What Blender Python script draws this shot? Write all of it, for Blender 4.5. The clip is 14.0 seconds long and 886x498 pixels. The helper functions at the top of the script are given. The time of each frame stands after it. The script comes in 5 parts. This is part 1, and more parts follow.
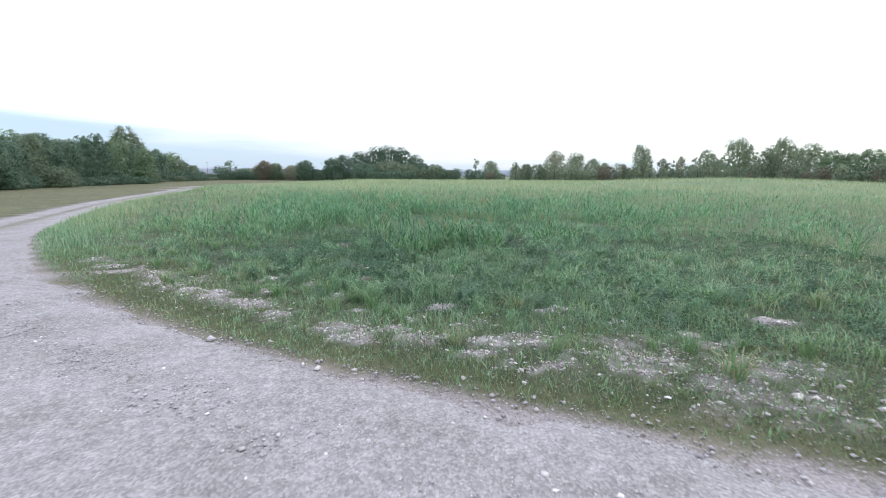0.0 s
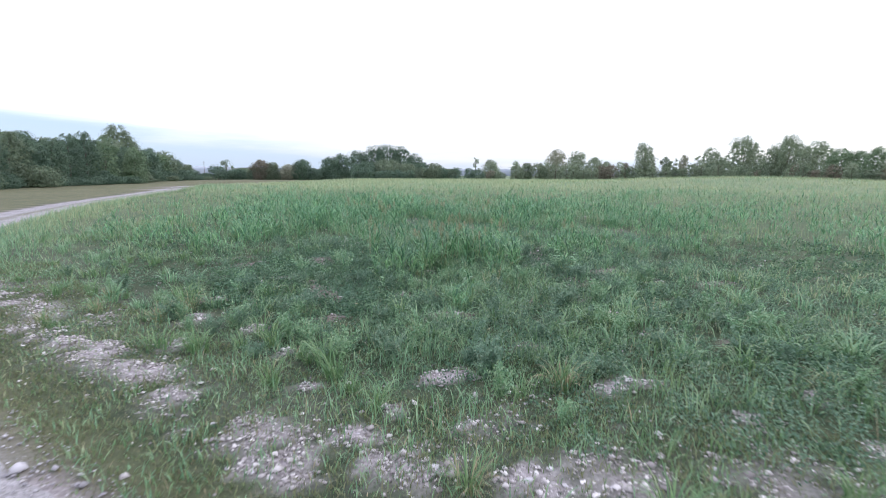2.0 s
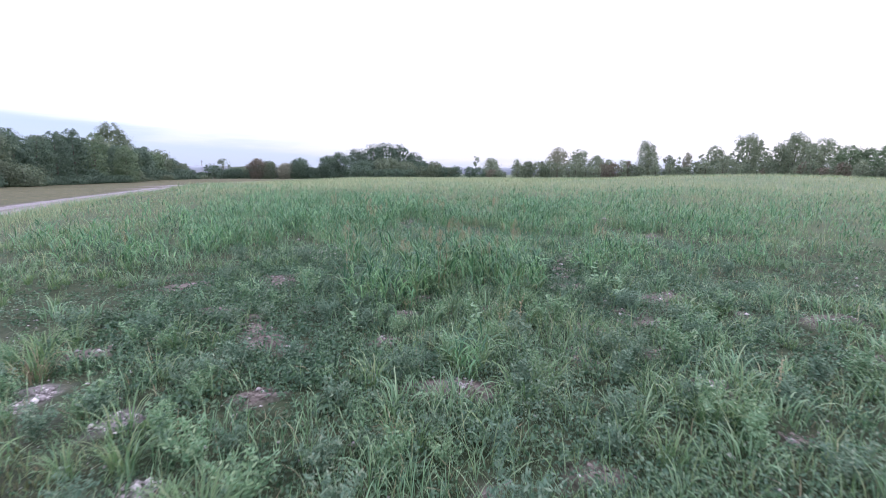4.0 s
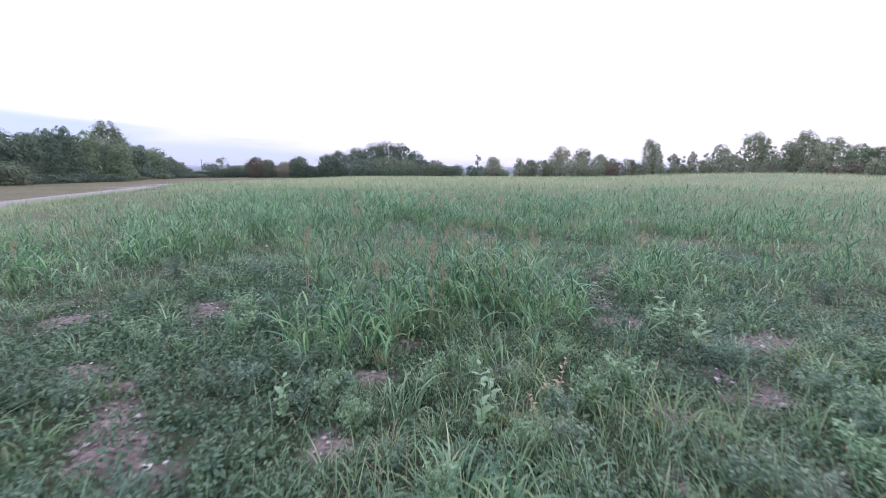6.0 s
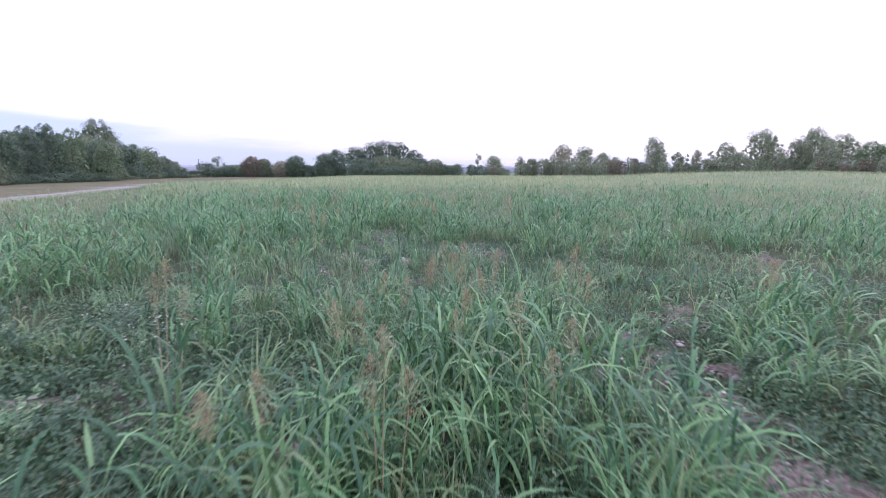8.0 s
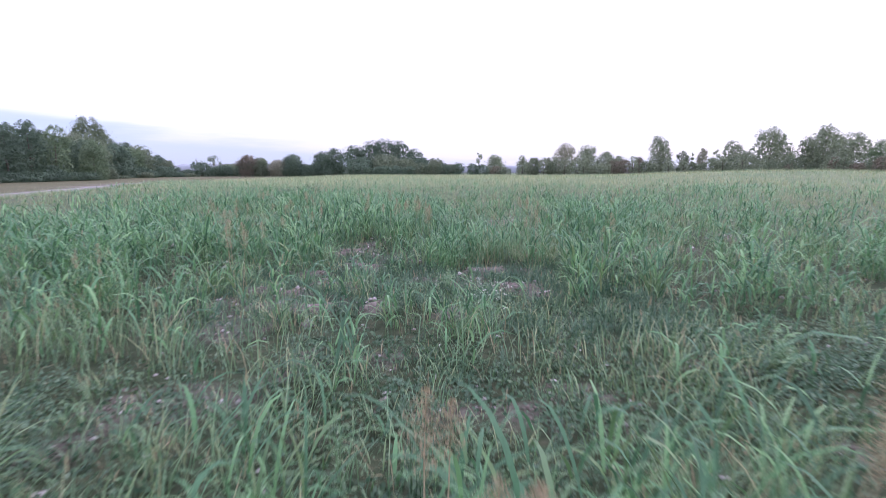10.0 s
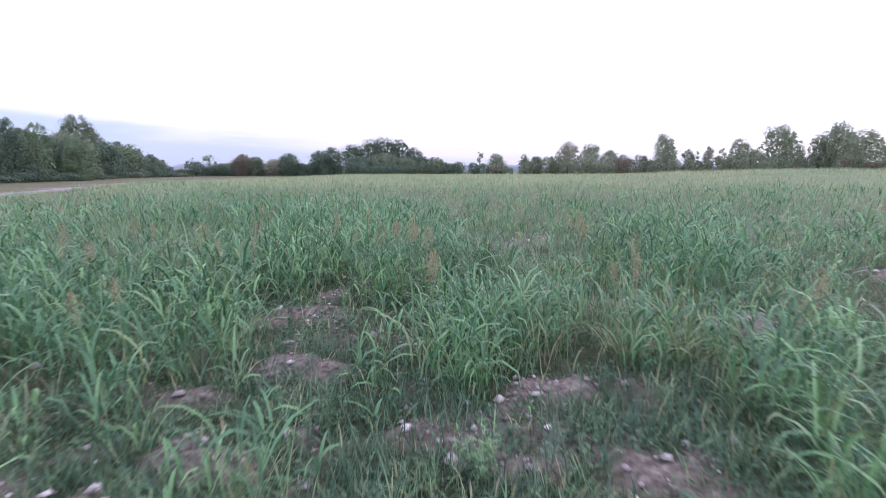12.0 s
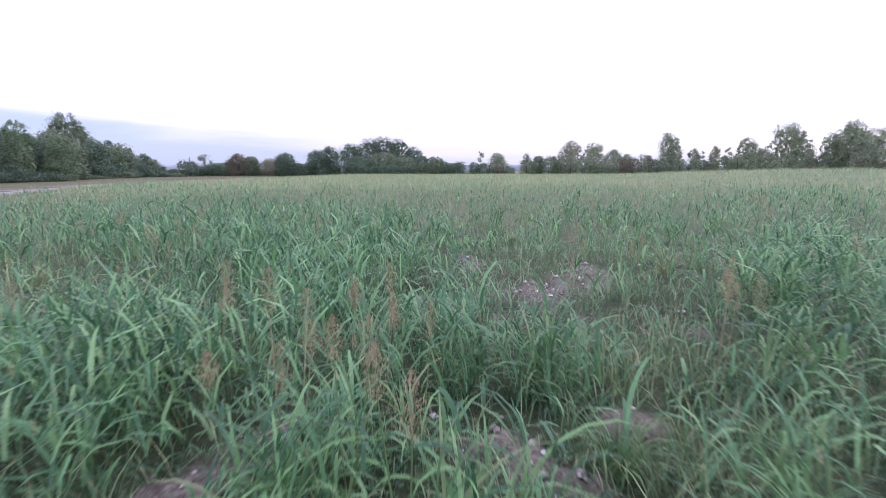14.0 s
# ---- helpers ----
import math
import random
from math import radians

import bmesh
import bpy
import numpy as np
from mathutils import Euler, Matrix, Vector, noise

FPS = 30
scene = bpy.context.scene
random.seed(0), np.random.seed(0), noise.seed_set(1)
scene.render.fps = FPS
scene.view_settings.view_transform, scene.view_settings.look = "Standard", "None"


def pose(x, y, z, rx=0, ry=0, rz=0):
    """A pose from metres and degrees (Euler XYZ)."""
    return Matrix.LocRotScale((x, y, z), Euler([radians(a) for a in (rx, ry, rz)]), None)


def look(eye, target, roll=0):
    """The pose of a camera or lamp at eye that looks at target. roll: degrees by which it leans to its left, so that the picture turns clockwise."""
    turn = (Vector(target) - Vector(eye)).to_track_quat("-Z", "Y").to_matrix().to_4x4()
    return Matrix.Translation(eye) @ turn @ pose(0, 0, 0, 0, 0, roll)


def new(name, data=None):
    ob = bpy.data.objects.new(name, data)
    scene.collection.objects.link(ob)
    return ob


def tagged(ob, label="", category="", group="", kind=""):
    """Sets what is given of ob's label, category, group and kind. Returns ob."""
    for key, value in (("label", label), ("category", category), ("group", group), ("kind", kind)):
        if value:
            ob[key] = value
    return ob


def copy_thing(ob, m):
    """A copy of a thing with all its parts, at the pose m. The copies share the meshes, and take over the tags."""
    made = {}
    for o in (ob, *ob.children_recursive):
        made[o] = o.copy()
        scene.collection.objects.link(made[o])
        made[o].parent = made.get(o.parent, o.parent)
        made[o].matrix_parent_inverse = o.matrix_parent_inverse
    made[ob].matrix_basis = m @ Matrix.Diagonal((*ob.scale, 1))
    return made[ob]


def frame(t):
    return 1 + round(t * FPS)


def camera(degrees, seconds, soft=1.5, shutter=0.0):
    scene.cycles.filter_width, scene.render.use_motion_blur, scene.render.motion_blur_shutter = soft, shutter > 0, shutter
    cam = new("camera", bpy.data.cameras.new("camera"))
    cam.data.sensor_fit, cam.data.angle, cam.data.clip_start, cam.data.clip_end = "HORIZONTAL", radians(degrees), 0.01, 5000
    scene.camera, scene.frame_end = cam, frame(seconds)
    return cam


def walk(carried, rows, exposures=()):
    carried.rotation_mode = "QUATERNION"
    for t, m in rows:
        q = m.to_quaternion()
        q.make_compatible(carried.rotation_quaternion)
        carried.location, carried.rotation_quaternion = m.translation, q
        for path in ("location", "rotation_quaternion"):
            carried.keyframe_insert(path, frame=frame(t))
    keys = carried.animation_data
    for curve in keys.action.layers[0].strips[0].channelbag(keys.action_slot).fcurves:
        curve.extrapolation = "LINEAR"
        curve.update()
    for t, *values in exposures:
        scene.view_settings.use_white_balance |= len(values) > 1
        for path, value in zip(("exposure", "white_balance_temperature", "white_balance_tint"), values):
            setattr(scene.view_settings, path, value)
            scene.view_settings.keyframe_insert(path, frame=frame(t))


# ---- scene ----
cam = camera(84.0, 14.0, soft=0.75, shutter=0.45)
PATH = [
    (0, (-0.016, 1.903, 2.417), (-0.011, 3.881, 2.121), 0.4),
    (0.5, (-0.024, 2.647, 2.418), (-0.018, 4.625, 2.121), 0.3),
    (1, (-0.04, 3.45, 2.395), (-0.033, 5.428, 2.098), 0.3),
    (1.5, (-0.049, 4.34, 2.383), (-0.041, 6.318, 2.084), 0.3),
    (2, (-0.037, 5.234, 2.354), (-0.03, 7.211, 2.055), 0.3),
    (2.5, (-0.019, 6.065, 2.313), (-0.012, 8.043, 2.014), 0.3),
    (3, (-0.019, 6.867, 2.295), (-0.012, 8.844, 1.994), 0.2),
    (3.2, (-0.016, 7.176, 2.29), (-0.007, 9.153, 1.987), 0.2),
    (5.5, (0.083, 10.349, 2.086), (0.082, 12.326, 1.782), 0.2),
    (6, (0.11, 11.126, 2.067), (0.11, 13.102, 1.761), 0.2),
    (6.5, (0.144, 11.911, 2.041), (0.143, 13.888, 1.736), 0.2),
    (7, (0.187, 12.809, 2.02), (0.186, 14.785, 1.713), 0.15),
    (7.5, (0.239, 13.813, 1.976), (0.239, 15.789, 1.669), 0.15),
    (8, (0.283, 14.756, 1.952), (0.282, 16.732, 1.644), 0.1),
    (8.5, (0.329, 15.697, 1.879), (0.327, 17.673, 1.57), 0.1),
    (9, (0.376, 16.684, 1.773), (0.373, 18.66, 1.465), 0.1),
    (11.5, (0.195, 22.184, 1.83), (0.193, 24.16, 1.517), 0.05),
    (12, (0.163, 23.244, 1.854), (0.16, 25.219, 1.541), 0.0),
    (12.5, (0.15, 24.371, 1.853), (0.147, 26.346, 1.539), 0.0),
    (13, (0.133, 25.454, 1.845), (0.13, 27.429, 1.532), 0.0),
    (13.5, (0.114, 26.548, 1.855), (0.112, 28.523, 1.541), 0.0),
    (14, (0.066, 27.584, 1.884), (0.063, 29.559, 1.57), 0.0),
]
walk(cam, [(t, look(eye, target, roll)) for t, eye, target, roll in PATH],
     exposures=[(0, 0.0, 6450, 10), (2.5, 0.0, 6270, 19), (5.5, 0.0, 6120, 35), (9, 0.0, 6110, 37), (11.5, -0.06, 6120, 35), (14, -0.1, 6140, 34)])

# ---- light: an overcast evening sky and a veiled sun ----
SUN_ELEVATION, SUN_TURN = 38.0, 70.0      # degrees; turn goes from +y towards +x

world = bpy.data.worlds.new("evening_sky")
scene.world = world
world.use_nodes = True
wn, wl = world.node_tree.nodes, world.node_tree.links
wn.clear()


def wmath(op, a, b=None, c=None):
    n = wn.new("ShaderNodeMath")
    n.operation = op
    for i, v in enumerate((a, b, c)):
        if v is None:
            continue
        if isinstance(v, (int, float)):
            n.inputs[i].default_value = v
        else:
            wl.new(v, n.inputs[i])
    return n.outputs[0]


coord = wn.new("ShaderNodeTexCoord")
split = wn.new("ShaderNodeSeparateXYZ")
wl.new(coord.outputs["Generated"], split.inputs[0])
sx, sy, sz = split.outputs
# long low cloud banks: noise stretched along the horizon
stretch = wn.new("ShaderNodeMapping")
stretch.inputs["Scale"].default_value = (1.0, 1.0, 9.0)
wl.new(coord.outputs["Generated"], stretch.inputs[0])
cloud = wn.new("ShaderNodeTexNoise")
cloud.inputs["Scale"].default_value = 3.4
cloud.inputs["Detail"].default_value = 5.0
wl.new(stretch.outputs[0], cloud.inputs["Vector"])
# the bank stands higher towards -x and thins out towards +x
top = wmath("MULTIPLY_ADD", sx, -0.112, 0.01)
top = wmath("MAXIMUM", top, 0.014)
top = wmath("ADD", top, wmath("MULTIPLY_ADD", cloud.outputs[0], 0.07, -0.035))
bank = wn.new("ShaderNodeMapRange")
bank.interpolation_type = "SMOOTHSTEP"
bank.inputs["From Min"].default_value = 0.03
bank.inputs["From Max"].default_value = -0.012
wl.new(wmath("SUBTRACT", sz, top), bank.inputs["Value"])
tone = wn.new("ShaderNodeMix")
tone.data_type = "RGBA"
wl.new(bank.outputs[0], tone.inputs["Factor"])
veil = wn.new("ShaderNodeMix")
veil.data_type = "RGBA"
lift = wn.new("ShaderNodeMapRange")
lift.interpolation_type = "SMOOTHSTEP"
lift.inputs["From Min"].default_value = 0.02
lift.inputs["From Max"].default_value = 0.2
wl.new(sz, lift.inputs["Value"])
wl.new(lift.outputs[0], veil.inputs["Factor"])
veil.inputs["A"].default_value = (0.77, 0.805, 0.89, 1)
veil.inputs["B"].default_value = (1.72, 1.75, 2.04, 1)
wl.new(veil.outputs["Result"], tone.inputs["A"])
tone.inputs["B"].default_value = (0.46, 0.605, 0.79, 1)
overcast = wn.new("ShaderNodeBackground")
overcast.inputs["Strength"].default_value = 1.0
wl.new(tone.outputs["Result"], overcast.inputs["Color"])
clear = wn.new("ShaderNodeTexSky")
clear.sky_type = "NISHITA"
clear.sun_disc = False
clear.sun_elevation = radians(SUN_ELEVATION)
clear.sun_rotation = radians(SUN_TURN)
blue = wn.new("ShaderNodeBackground")
blue.inputs["Strength"].default_value = 0.05
wl.new(clear.outputs[0], blue.inputs["Color"])
both = wn.new("ShaderNodeAddShader")
wl.new(overcast.outputs[0], both.inputs[0])
wl.new(blue.outputs[0], both.inputs[1])
out = wn.new("ShaderNodeOutputWorld")
wl.new(both.outputs[0], out.inputs["Surface"])

sun = new("sun", bpy.data.lights.new("sun", "SUN"))
sun.data.energy = 0.6
sun.data.angle = radians(25)
sun.data.color = (1.0, 0.95, 0.9)
e, a = radians(SUN_ELEVATION), radians(SUN_TURN)
toward = Vector((math.cos(e) * math.sin(a), math.cos(e) * math.cos(a), math.sin(e)))
sun.matrix_world = look(toward * 100, (0, 0, 0))


# ---- materials ----
def material(name, colours, rough=0.8, grain=30.0, patch=0.4, bump=0.0, island=True, sheer=0.0, shift=None, gloss=0.3):
    """colours: a row of stops over a random value for each piece (island) or over fine grain; patch: scale of the broad variation, in 1/m;
    sheer: how much light passes the leaf; shift: the colour that the broad variation mixes in."""
    m = bpy.data.materials.new(name)
    m.use_nodes = True
    n, l = m.node_tree.nodes, m.node_tree.links
    n.clear()
    where = n.new("ShaderNodeNewGeometry")
    fine = n.new("ShaderNodeTexNoise")
    fine.inputs["Scale"].default_value, fine.inputs["Detail"].default_value = grain, 4
    l.new(where.outputs["Position"], fine.inputs["Vector"])
    ramp = n.new("ShaderNodeValToRGB")
    stops = ramp.color_ramp.elements
    while len(stops) < len(colours):
        stops.new(0.5)
    for i, c in enumerate(colours):
        stops[i].position = (i / max(1, len(colours) - 1)) if island else 0.3 + 0.4 * i / max(1, len(colours) - 1)
        stops[i].color = (*c, 1)
    l.new(where.outputs["Random Per Island"] if island else fine.outputs["Fac"], ramp.inputs[0])
    colour = ramp.outputs[0]
    broad = n.new("ShaderNodeTexNoise")
    broad.inputs["Scale"].default_value, broad.inputs["Detail"].default_value = patch, 3
    l.new(where.outputs["Position"], broad.inputs["Vector"])
    span = n.new("ShaderNodeMapRange")
    span.inputs["From Min"].default_value, span.inputs["From Max"].default_value = 0.38, 0.66
    l.new(broad.outputs["Fac"], span.inputs["Value"])
    mix = n.new("ShaderNodeMix")
    mix.data_type, mix.blend_type = "RGBA", "MIX"
    span.inputs["To Max"].default_value = 0.6
    l.new(span.outputs[0], mix.inputs["Factor"])
    l.new(colour, mix.inputs["A"])
    mix.inputs["B"].default_value = (*(shift or tuple(v * 0.75 for v in colours[0])), 1)
    colour = mix.outputs["Result"]
    if island:
        vein = n.new("ShaderNodeMix")
        vein.data_type, vein.blend_type = "RGBA", "OVERLAY"
        vein.inputs["Factor"].default_value = 0.25
        l.new(colour, vein.inputs["A"])
        l.new(fine.outputs["Fac"], vein.inputs["B"])
        colour = vein.outputs["Result"]
    bsdf = n.new("ShaderNodeBsdfPrincipled")
    bsdf.inputs["Roughness"].default_value = rough
    bsdf.inputs["Specular IOR Level"].default_value = gloss
    l.new(colour, bsdf.inputs["Base Color"])
    if bump:
        b = n.new("ShaderNodeBump")
        b.inputs["Strength"].default_value, b.inputs["Distance"].default_value = 0.7, bump
        l.new(fine.outputs["Fac"], b.inputs["Height"])
        l.new(b.outputs[0], bsdf.inputs["Normal"])
    surface = bsdf.outputs[0]
    if sheer:
        glow = n.new("ShaderNodeBsdfTranslucent")
        l.new(colour, glow.inputs["Color"])
        add = n.new("ShaderNodeMixShader")
        add.inputs[0].default_value = sheer
        l.new(surface, add.inputs[1])
        l.new(glow.outputs[0], add.inputs[2])
        surface = add.outputs[0]
    end = n.new("ShaderNodeOutputMaterial")
    l.new(surface, end.inputs["Surface"])
    return m


SORGHUM = material("sorghum_leaf", [(0.026, 0.084, 0.042), (0.06, 0.171, 0.081), (0.113, 0.284, 0.128), (0.172, 0.366, 0.14), (0.27, 0.468, 0.215)], 0.48, 60, 0.5, sheer=0.3, shift=(0.088, 0.231, 0.108), gloss=0.38)
GRASS = material("field_grass", [(0.08, 0.205, 0.103), (0.142, 0.297, 0.148), (0.202, 0.36, 0.18), (0.308, 0.418, 0.224)], 0.45, 50, 0.12, sheer=0.25, shift=(0.165, 0.282, 0.132), gloss=0.5)
TURF = material("verge_turf", [(0.085, 0.135, 0.052), (0.125, 0.178, 0.068), (0.168, 0.2, 0.088), (0.205, 0.185, 0.105)], 0.6, 50, 0.8, sheer=0.25, shift=(0.15, 0.155, 0.08))
LIME = material("young_grass", [(0.07, 0.165, 0.065), (0.12, 0.238, 0.09), (0.18, 0.298, 0.115), (0.26, 0.315, 0.155)], 0.45, 50, 0.6, sheer=0.28, shift=(0.105, 0.208, 0.083), gloss=0.5)
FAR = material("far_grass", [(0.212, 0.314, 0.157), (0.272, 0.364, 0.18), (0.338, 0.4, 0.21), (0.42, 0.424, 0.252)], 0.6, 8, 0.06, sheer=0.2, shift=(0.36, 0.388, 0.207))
# foxtail green with the shade of the low places put into the colour
SHADED_FOXTAIL = material("shaded_foxtail_leaf", [(0.034, 0.098, 0.058), (0.06, 0.146, 0.082), (0.092, 0.19, 0.104), (0.145, 0.245, 0.138)], 0.48, 50, 0.5, sheer=0.25, shift=(0.06, 0.14, 0.085), gloss=0.4)
STRAW = material("dry_grass", [(0.25, 0.222, 0.13), (0.32, 0.28, 0.17), (0.385, 0.335, 0.21), (0.23, 0.238, 0.13)], 0.8, 40, 0.15, sheer=0.15, shift=(0.26, 0.245, 0.14))
HERB = material("weed_leaf", [(0.039, 0.098, 0.052), (0.062, 0.14, 0.068), (0.092, 0.184, 0.085), (0.142, 0.232, 0.113)], 0.5, 60, 0.9, sheer=0.25, shift=(0.051, 0.12, 0.07), gloss=0.4)
MEADOW = material("meadow_grass", [(0.14, 0.152, 0.072), (0.182, 0.18, 0.09), (0.228, 0.2, 0.112), (0.145, 0.17, 0.078)], 0.8, 10, 0.12, sheer=0.15, shift=(0.155, 0.172, 0.082))
SAGE = material("grey_weed_leaf", [(0.085, 0.165, 0.105), (0.12, 0.21, 0.13), (0.165, 0.26, 0.16), (0.24, 0.312, 0.2)], 0.65, 60, 0.7, sheer=0.22, shift=(0.095, 0.192, 0.124))
SEED = material("seed_head", [(0.23, 0.205, 0.12), (0.285, 0.258, 0.15), (0.34, 0.312, 0.19), (0.245, 0.255, 0.13)], 0.85, 60, 0.6, sheer=0.2, shift=(0.265, 0.23, 0.138))
PLUME = material("seed_plume", [(0.27, 0.232, 0.135), (0.33, 0.286, 0.17), (0.4, 0.352, 0.22), (0.29, 0.28, 0.15)], 0.85, 60, 0.6, sheer=0.3, shift=(0.3, 0.25, 0.15))
FLOWER = material("pale_flower", [(0.55, 0.56, 0.48), (0.62, 0.60, 0.55)], 0.8, 40, 1.0)
STONE = material("pale_stone", [(0.178, 0.165, 0.158), (0.29, 0.273, 0.26), (0.425, 0.405, 0.385), (0.69, 0.67, 0.635)], 0.85, 70, 2.0, bump=0.004, shift=(0.29, 0.268, 0.25))
GRIT = material("grey_chippings", [(0.21, 0.203, 0.208), (0.29, 0.282, 0.287), (0.37, 0.362, 0.366), (0.5, 0.49, 0.49)], 0.9, 90, 1.0, bump=0.003, shift=(0.28, 0.272, 0.272))
CLOD = material("dry_clod", [(0.112, 0.096, 0.078), (0.174, 0.153, 0.127), (0.26, 0.234, 0.2)], 0.95, 60, 1.0, bump=0.006, shift=(0.148, 0.127, 0.104))
BARK = material("bark", [(0.08, 0.065, 0.05), (0.14, 0.12, 0.095), (0.10, 0.085, 0.07)], 0.9, 14, 0.6, bump=0.03, island=False)
POLE = material("weathered_pole", [(0.16, 0.15, 0.14), (0.24, 0.22, 0.20)], 0.85, 20, 1.0, bump=0.004, island=False)


def foliage(name, a, b, c, shift):
    return material(name, [a, b, c], 0.65, 3.0, 0.25, sheer=0.35, shift=shift)


# m, p and g are paled and greyed: haze of distance put into the colour
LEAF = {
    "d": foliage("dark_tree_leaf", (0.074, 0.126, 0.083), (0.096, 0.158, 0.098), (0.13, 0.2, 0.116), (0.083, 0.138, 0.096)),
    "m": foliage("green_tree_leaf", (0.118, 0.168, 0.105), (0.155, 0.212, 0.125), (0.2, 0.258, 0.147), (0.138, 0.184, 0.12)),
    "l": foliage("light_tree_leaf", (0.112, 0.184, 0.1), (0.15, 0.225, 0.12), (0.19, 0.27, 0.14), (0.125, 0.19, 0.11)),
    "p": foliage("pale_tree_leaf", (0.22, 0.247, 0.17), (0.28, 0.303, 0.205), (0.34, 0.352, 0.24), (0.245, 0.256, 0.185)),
    "g": foliage("poplar_and_hazy_leaf", (0.168, 0.226, 0.145), (0.215, 0.28, 0.17), (0.272, 0.33, 0.2), (0.185, 0.236, 0.158)),
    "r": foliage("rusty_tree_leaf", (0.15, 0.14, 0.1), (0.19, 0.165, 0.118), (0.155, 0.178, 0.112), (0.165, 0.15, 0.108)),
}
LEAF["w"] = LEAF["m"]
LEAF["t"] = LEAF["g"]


# ---- shape helpers ----
rng = np.random.default_rng(11)
LATTICE = np.random.default_rng(5).random((256, 256))


def smooth(v, lo, hi):
    t = np.clip((np.asarray(v, float) - lo) / (hi - lo), 0, 1)
    return t * t * (3 - 2 * t)


def vnoise(x, y, size, seed=0):
    """Smooth value noise from 0 to 1, with blobs of that size in metres."""
    x, y = np.asarray(x, float) / size + 37.3 * seed + 1000, np.asarray(y, float) / size + 91.7 * seed + 1000
    i, j = np.floor(x).astype(int), np.floor(y).astype(int)
    u, v = smooth(x - i, 0, 1), smooth(y - j, 0, 1)
    p = lambda a, b: LATTICE[a % 256, b % 256]
    return (p(i, j) * (1 - u) + p(i + 1, j) * u) * (1 - v) + (p(i, j + 1) * (1 - u) + p(i + 1, j + 1) * u) * v


# The edge of the track on the field's side, from the far right, past the start of the walk, to the far left.
EDGE = np.array([(70, -14), (40, -7), (22, -1), (10.8, 2.6), (3.75, 5.45), (1.15, 6.55), (-0.9, 7.5), (-2.75, 8.45), (-5.4, 10.15), (-7.4, 11.7), (-10.5, 14.45), (-13.2, 17.6), (-15.2, 20),
                 (-16.9, 22.6), (-18.4, 25.4), (-21, 30.8), (-24.8, 39.2), (-28.6, 49.5), (-32.6, 62), (-36.6, 74), (-41, 86), (-45.5, 97), (-47, 112), (-44, 130)])


def rounded(points, times=3):
    for _ in range(times):
        p, q = points[:-1], points[1:]
        points = np.concatenate([points[:1], np.stack([0.75 * p + 0.25 * q, 0.25 * p + 0.75 * q], 1).reshape(-1, 2), points[-1:]])
    return points


EDGE = rounded(EDGE)
ROAD_WIDTH = lambda y: 5.2 - 2.3 * smooth(y, 12, 32)
GX, GY = np.arange(-130, 131, 0.5), np.arange(-60, 261, 0.5)


def edge_field():
    """Distance to the track's edge on a grid: more than 0 in the field, less on the track and the meadow."""
    px, py = np.meshgrid(GX, GY, indexing="ij")
    best = np.full(px.shape, 1e9)
    sign = np.ones(px.shape)
    for (ax, ay), (bx, by) in zip(EDGE[:-1], EDGE[1:]):
        dx, dy = bx - ax, by - ay
        n = dx * dx + dy * dy
        if n < 1e-9:
            continue
        t = np.clip(((px - ax) * dx + (py - ay) * dy) / n, 0, 1)
        d = np.hypot(px - ax - t * dx, py - ay - t * dy)
        side = dx * (py - ay) - dy * (px - ax)
        near = d < best
        best = np.where(near, d, best)
        sign = np.where(near, np.where(side < 0, 1.0, -1.0), sign)
    return best * sign


EDGE_GRID = edge_field()


def from_edge(x, y):
    x, y = np.clip(np.asarray(x, float), -129.4, 129.4), np.clip(np.asarray(y, float), -59.4, 259.4)
    fx, fy = (x + 130) * 2, (y + 60) * 2
    i, j = fx.astype(int), fy.astype(int)
    u, v = fx - i, fy - j
    g = EDGE_GRID
    return (g[i, j] * (1 - u) + g[i + 1, j] * u) * (1 - v) + (g[i, j + 1] * (1 - u) + g[i + 1, j + 1] * u) * v


# Bare places: x, y and the half widths across and along the walk.
GRAVEL_NEAR = [(2.54, 7.45, 0.34, 0.18), (1.03, 7.58, 0.2, 0.1), (1.42, 7.68, 0.24, 0.14), (0.89, 7.89, 0.2, 0.12), (2.64, 7.91, 0.3, 0.18), (2.28, 7.96, 0.33, 0.16), (0.42, 8.18, 0.29, 0.12), (0.87, 8.45, 0.36, 0.19),
               (1.26, 8.49, 0.2, 0.14), (2.05, 8.59, 0.22, 0.16), (3.91, 8.61, 0.25, 0.17), (0.61, 8.65, 0.23, 0.15), (-1.19, 8.71, 0.24, 0.14), (4.21, 8.76, 0.26, 0.14), (3.14, 8.83, 0.22, 0.13), (-0.32, 8.87, 0.32, 0.23),
               (-1.47, 8.89, 0.25, 0.12), (1.38, 9.01, 0.2, 0.16), (3.74, 9.03, 0.16, 0.2), (-0.75, 9.28, 0.44, 0.25), (2.87, 9.51, 0.24, 0.18), (0.28, 9.53, 0.17, 0.18)]
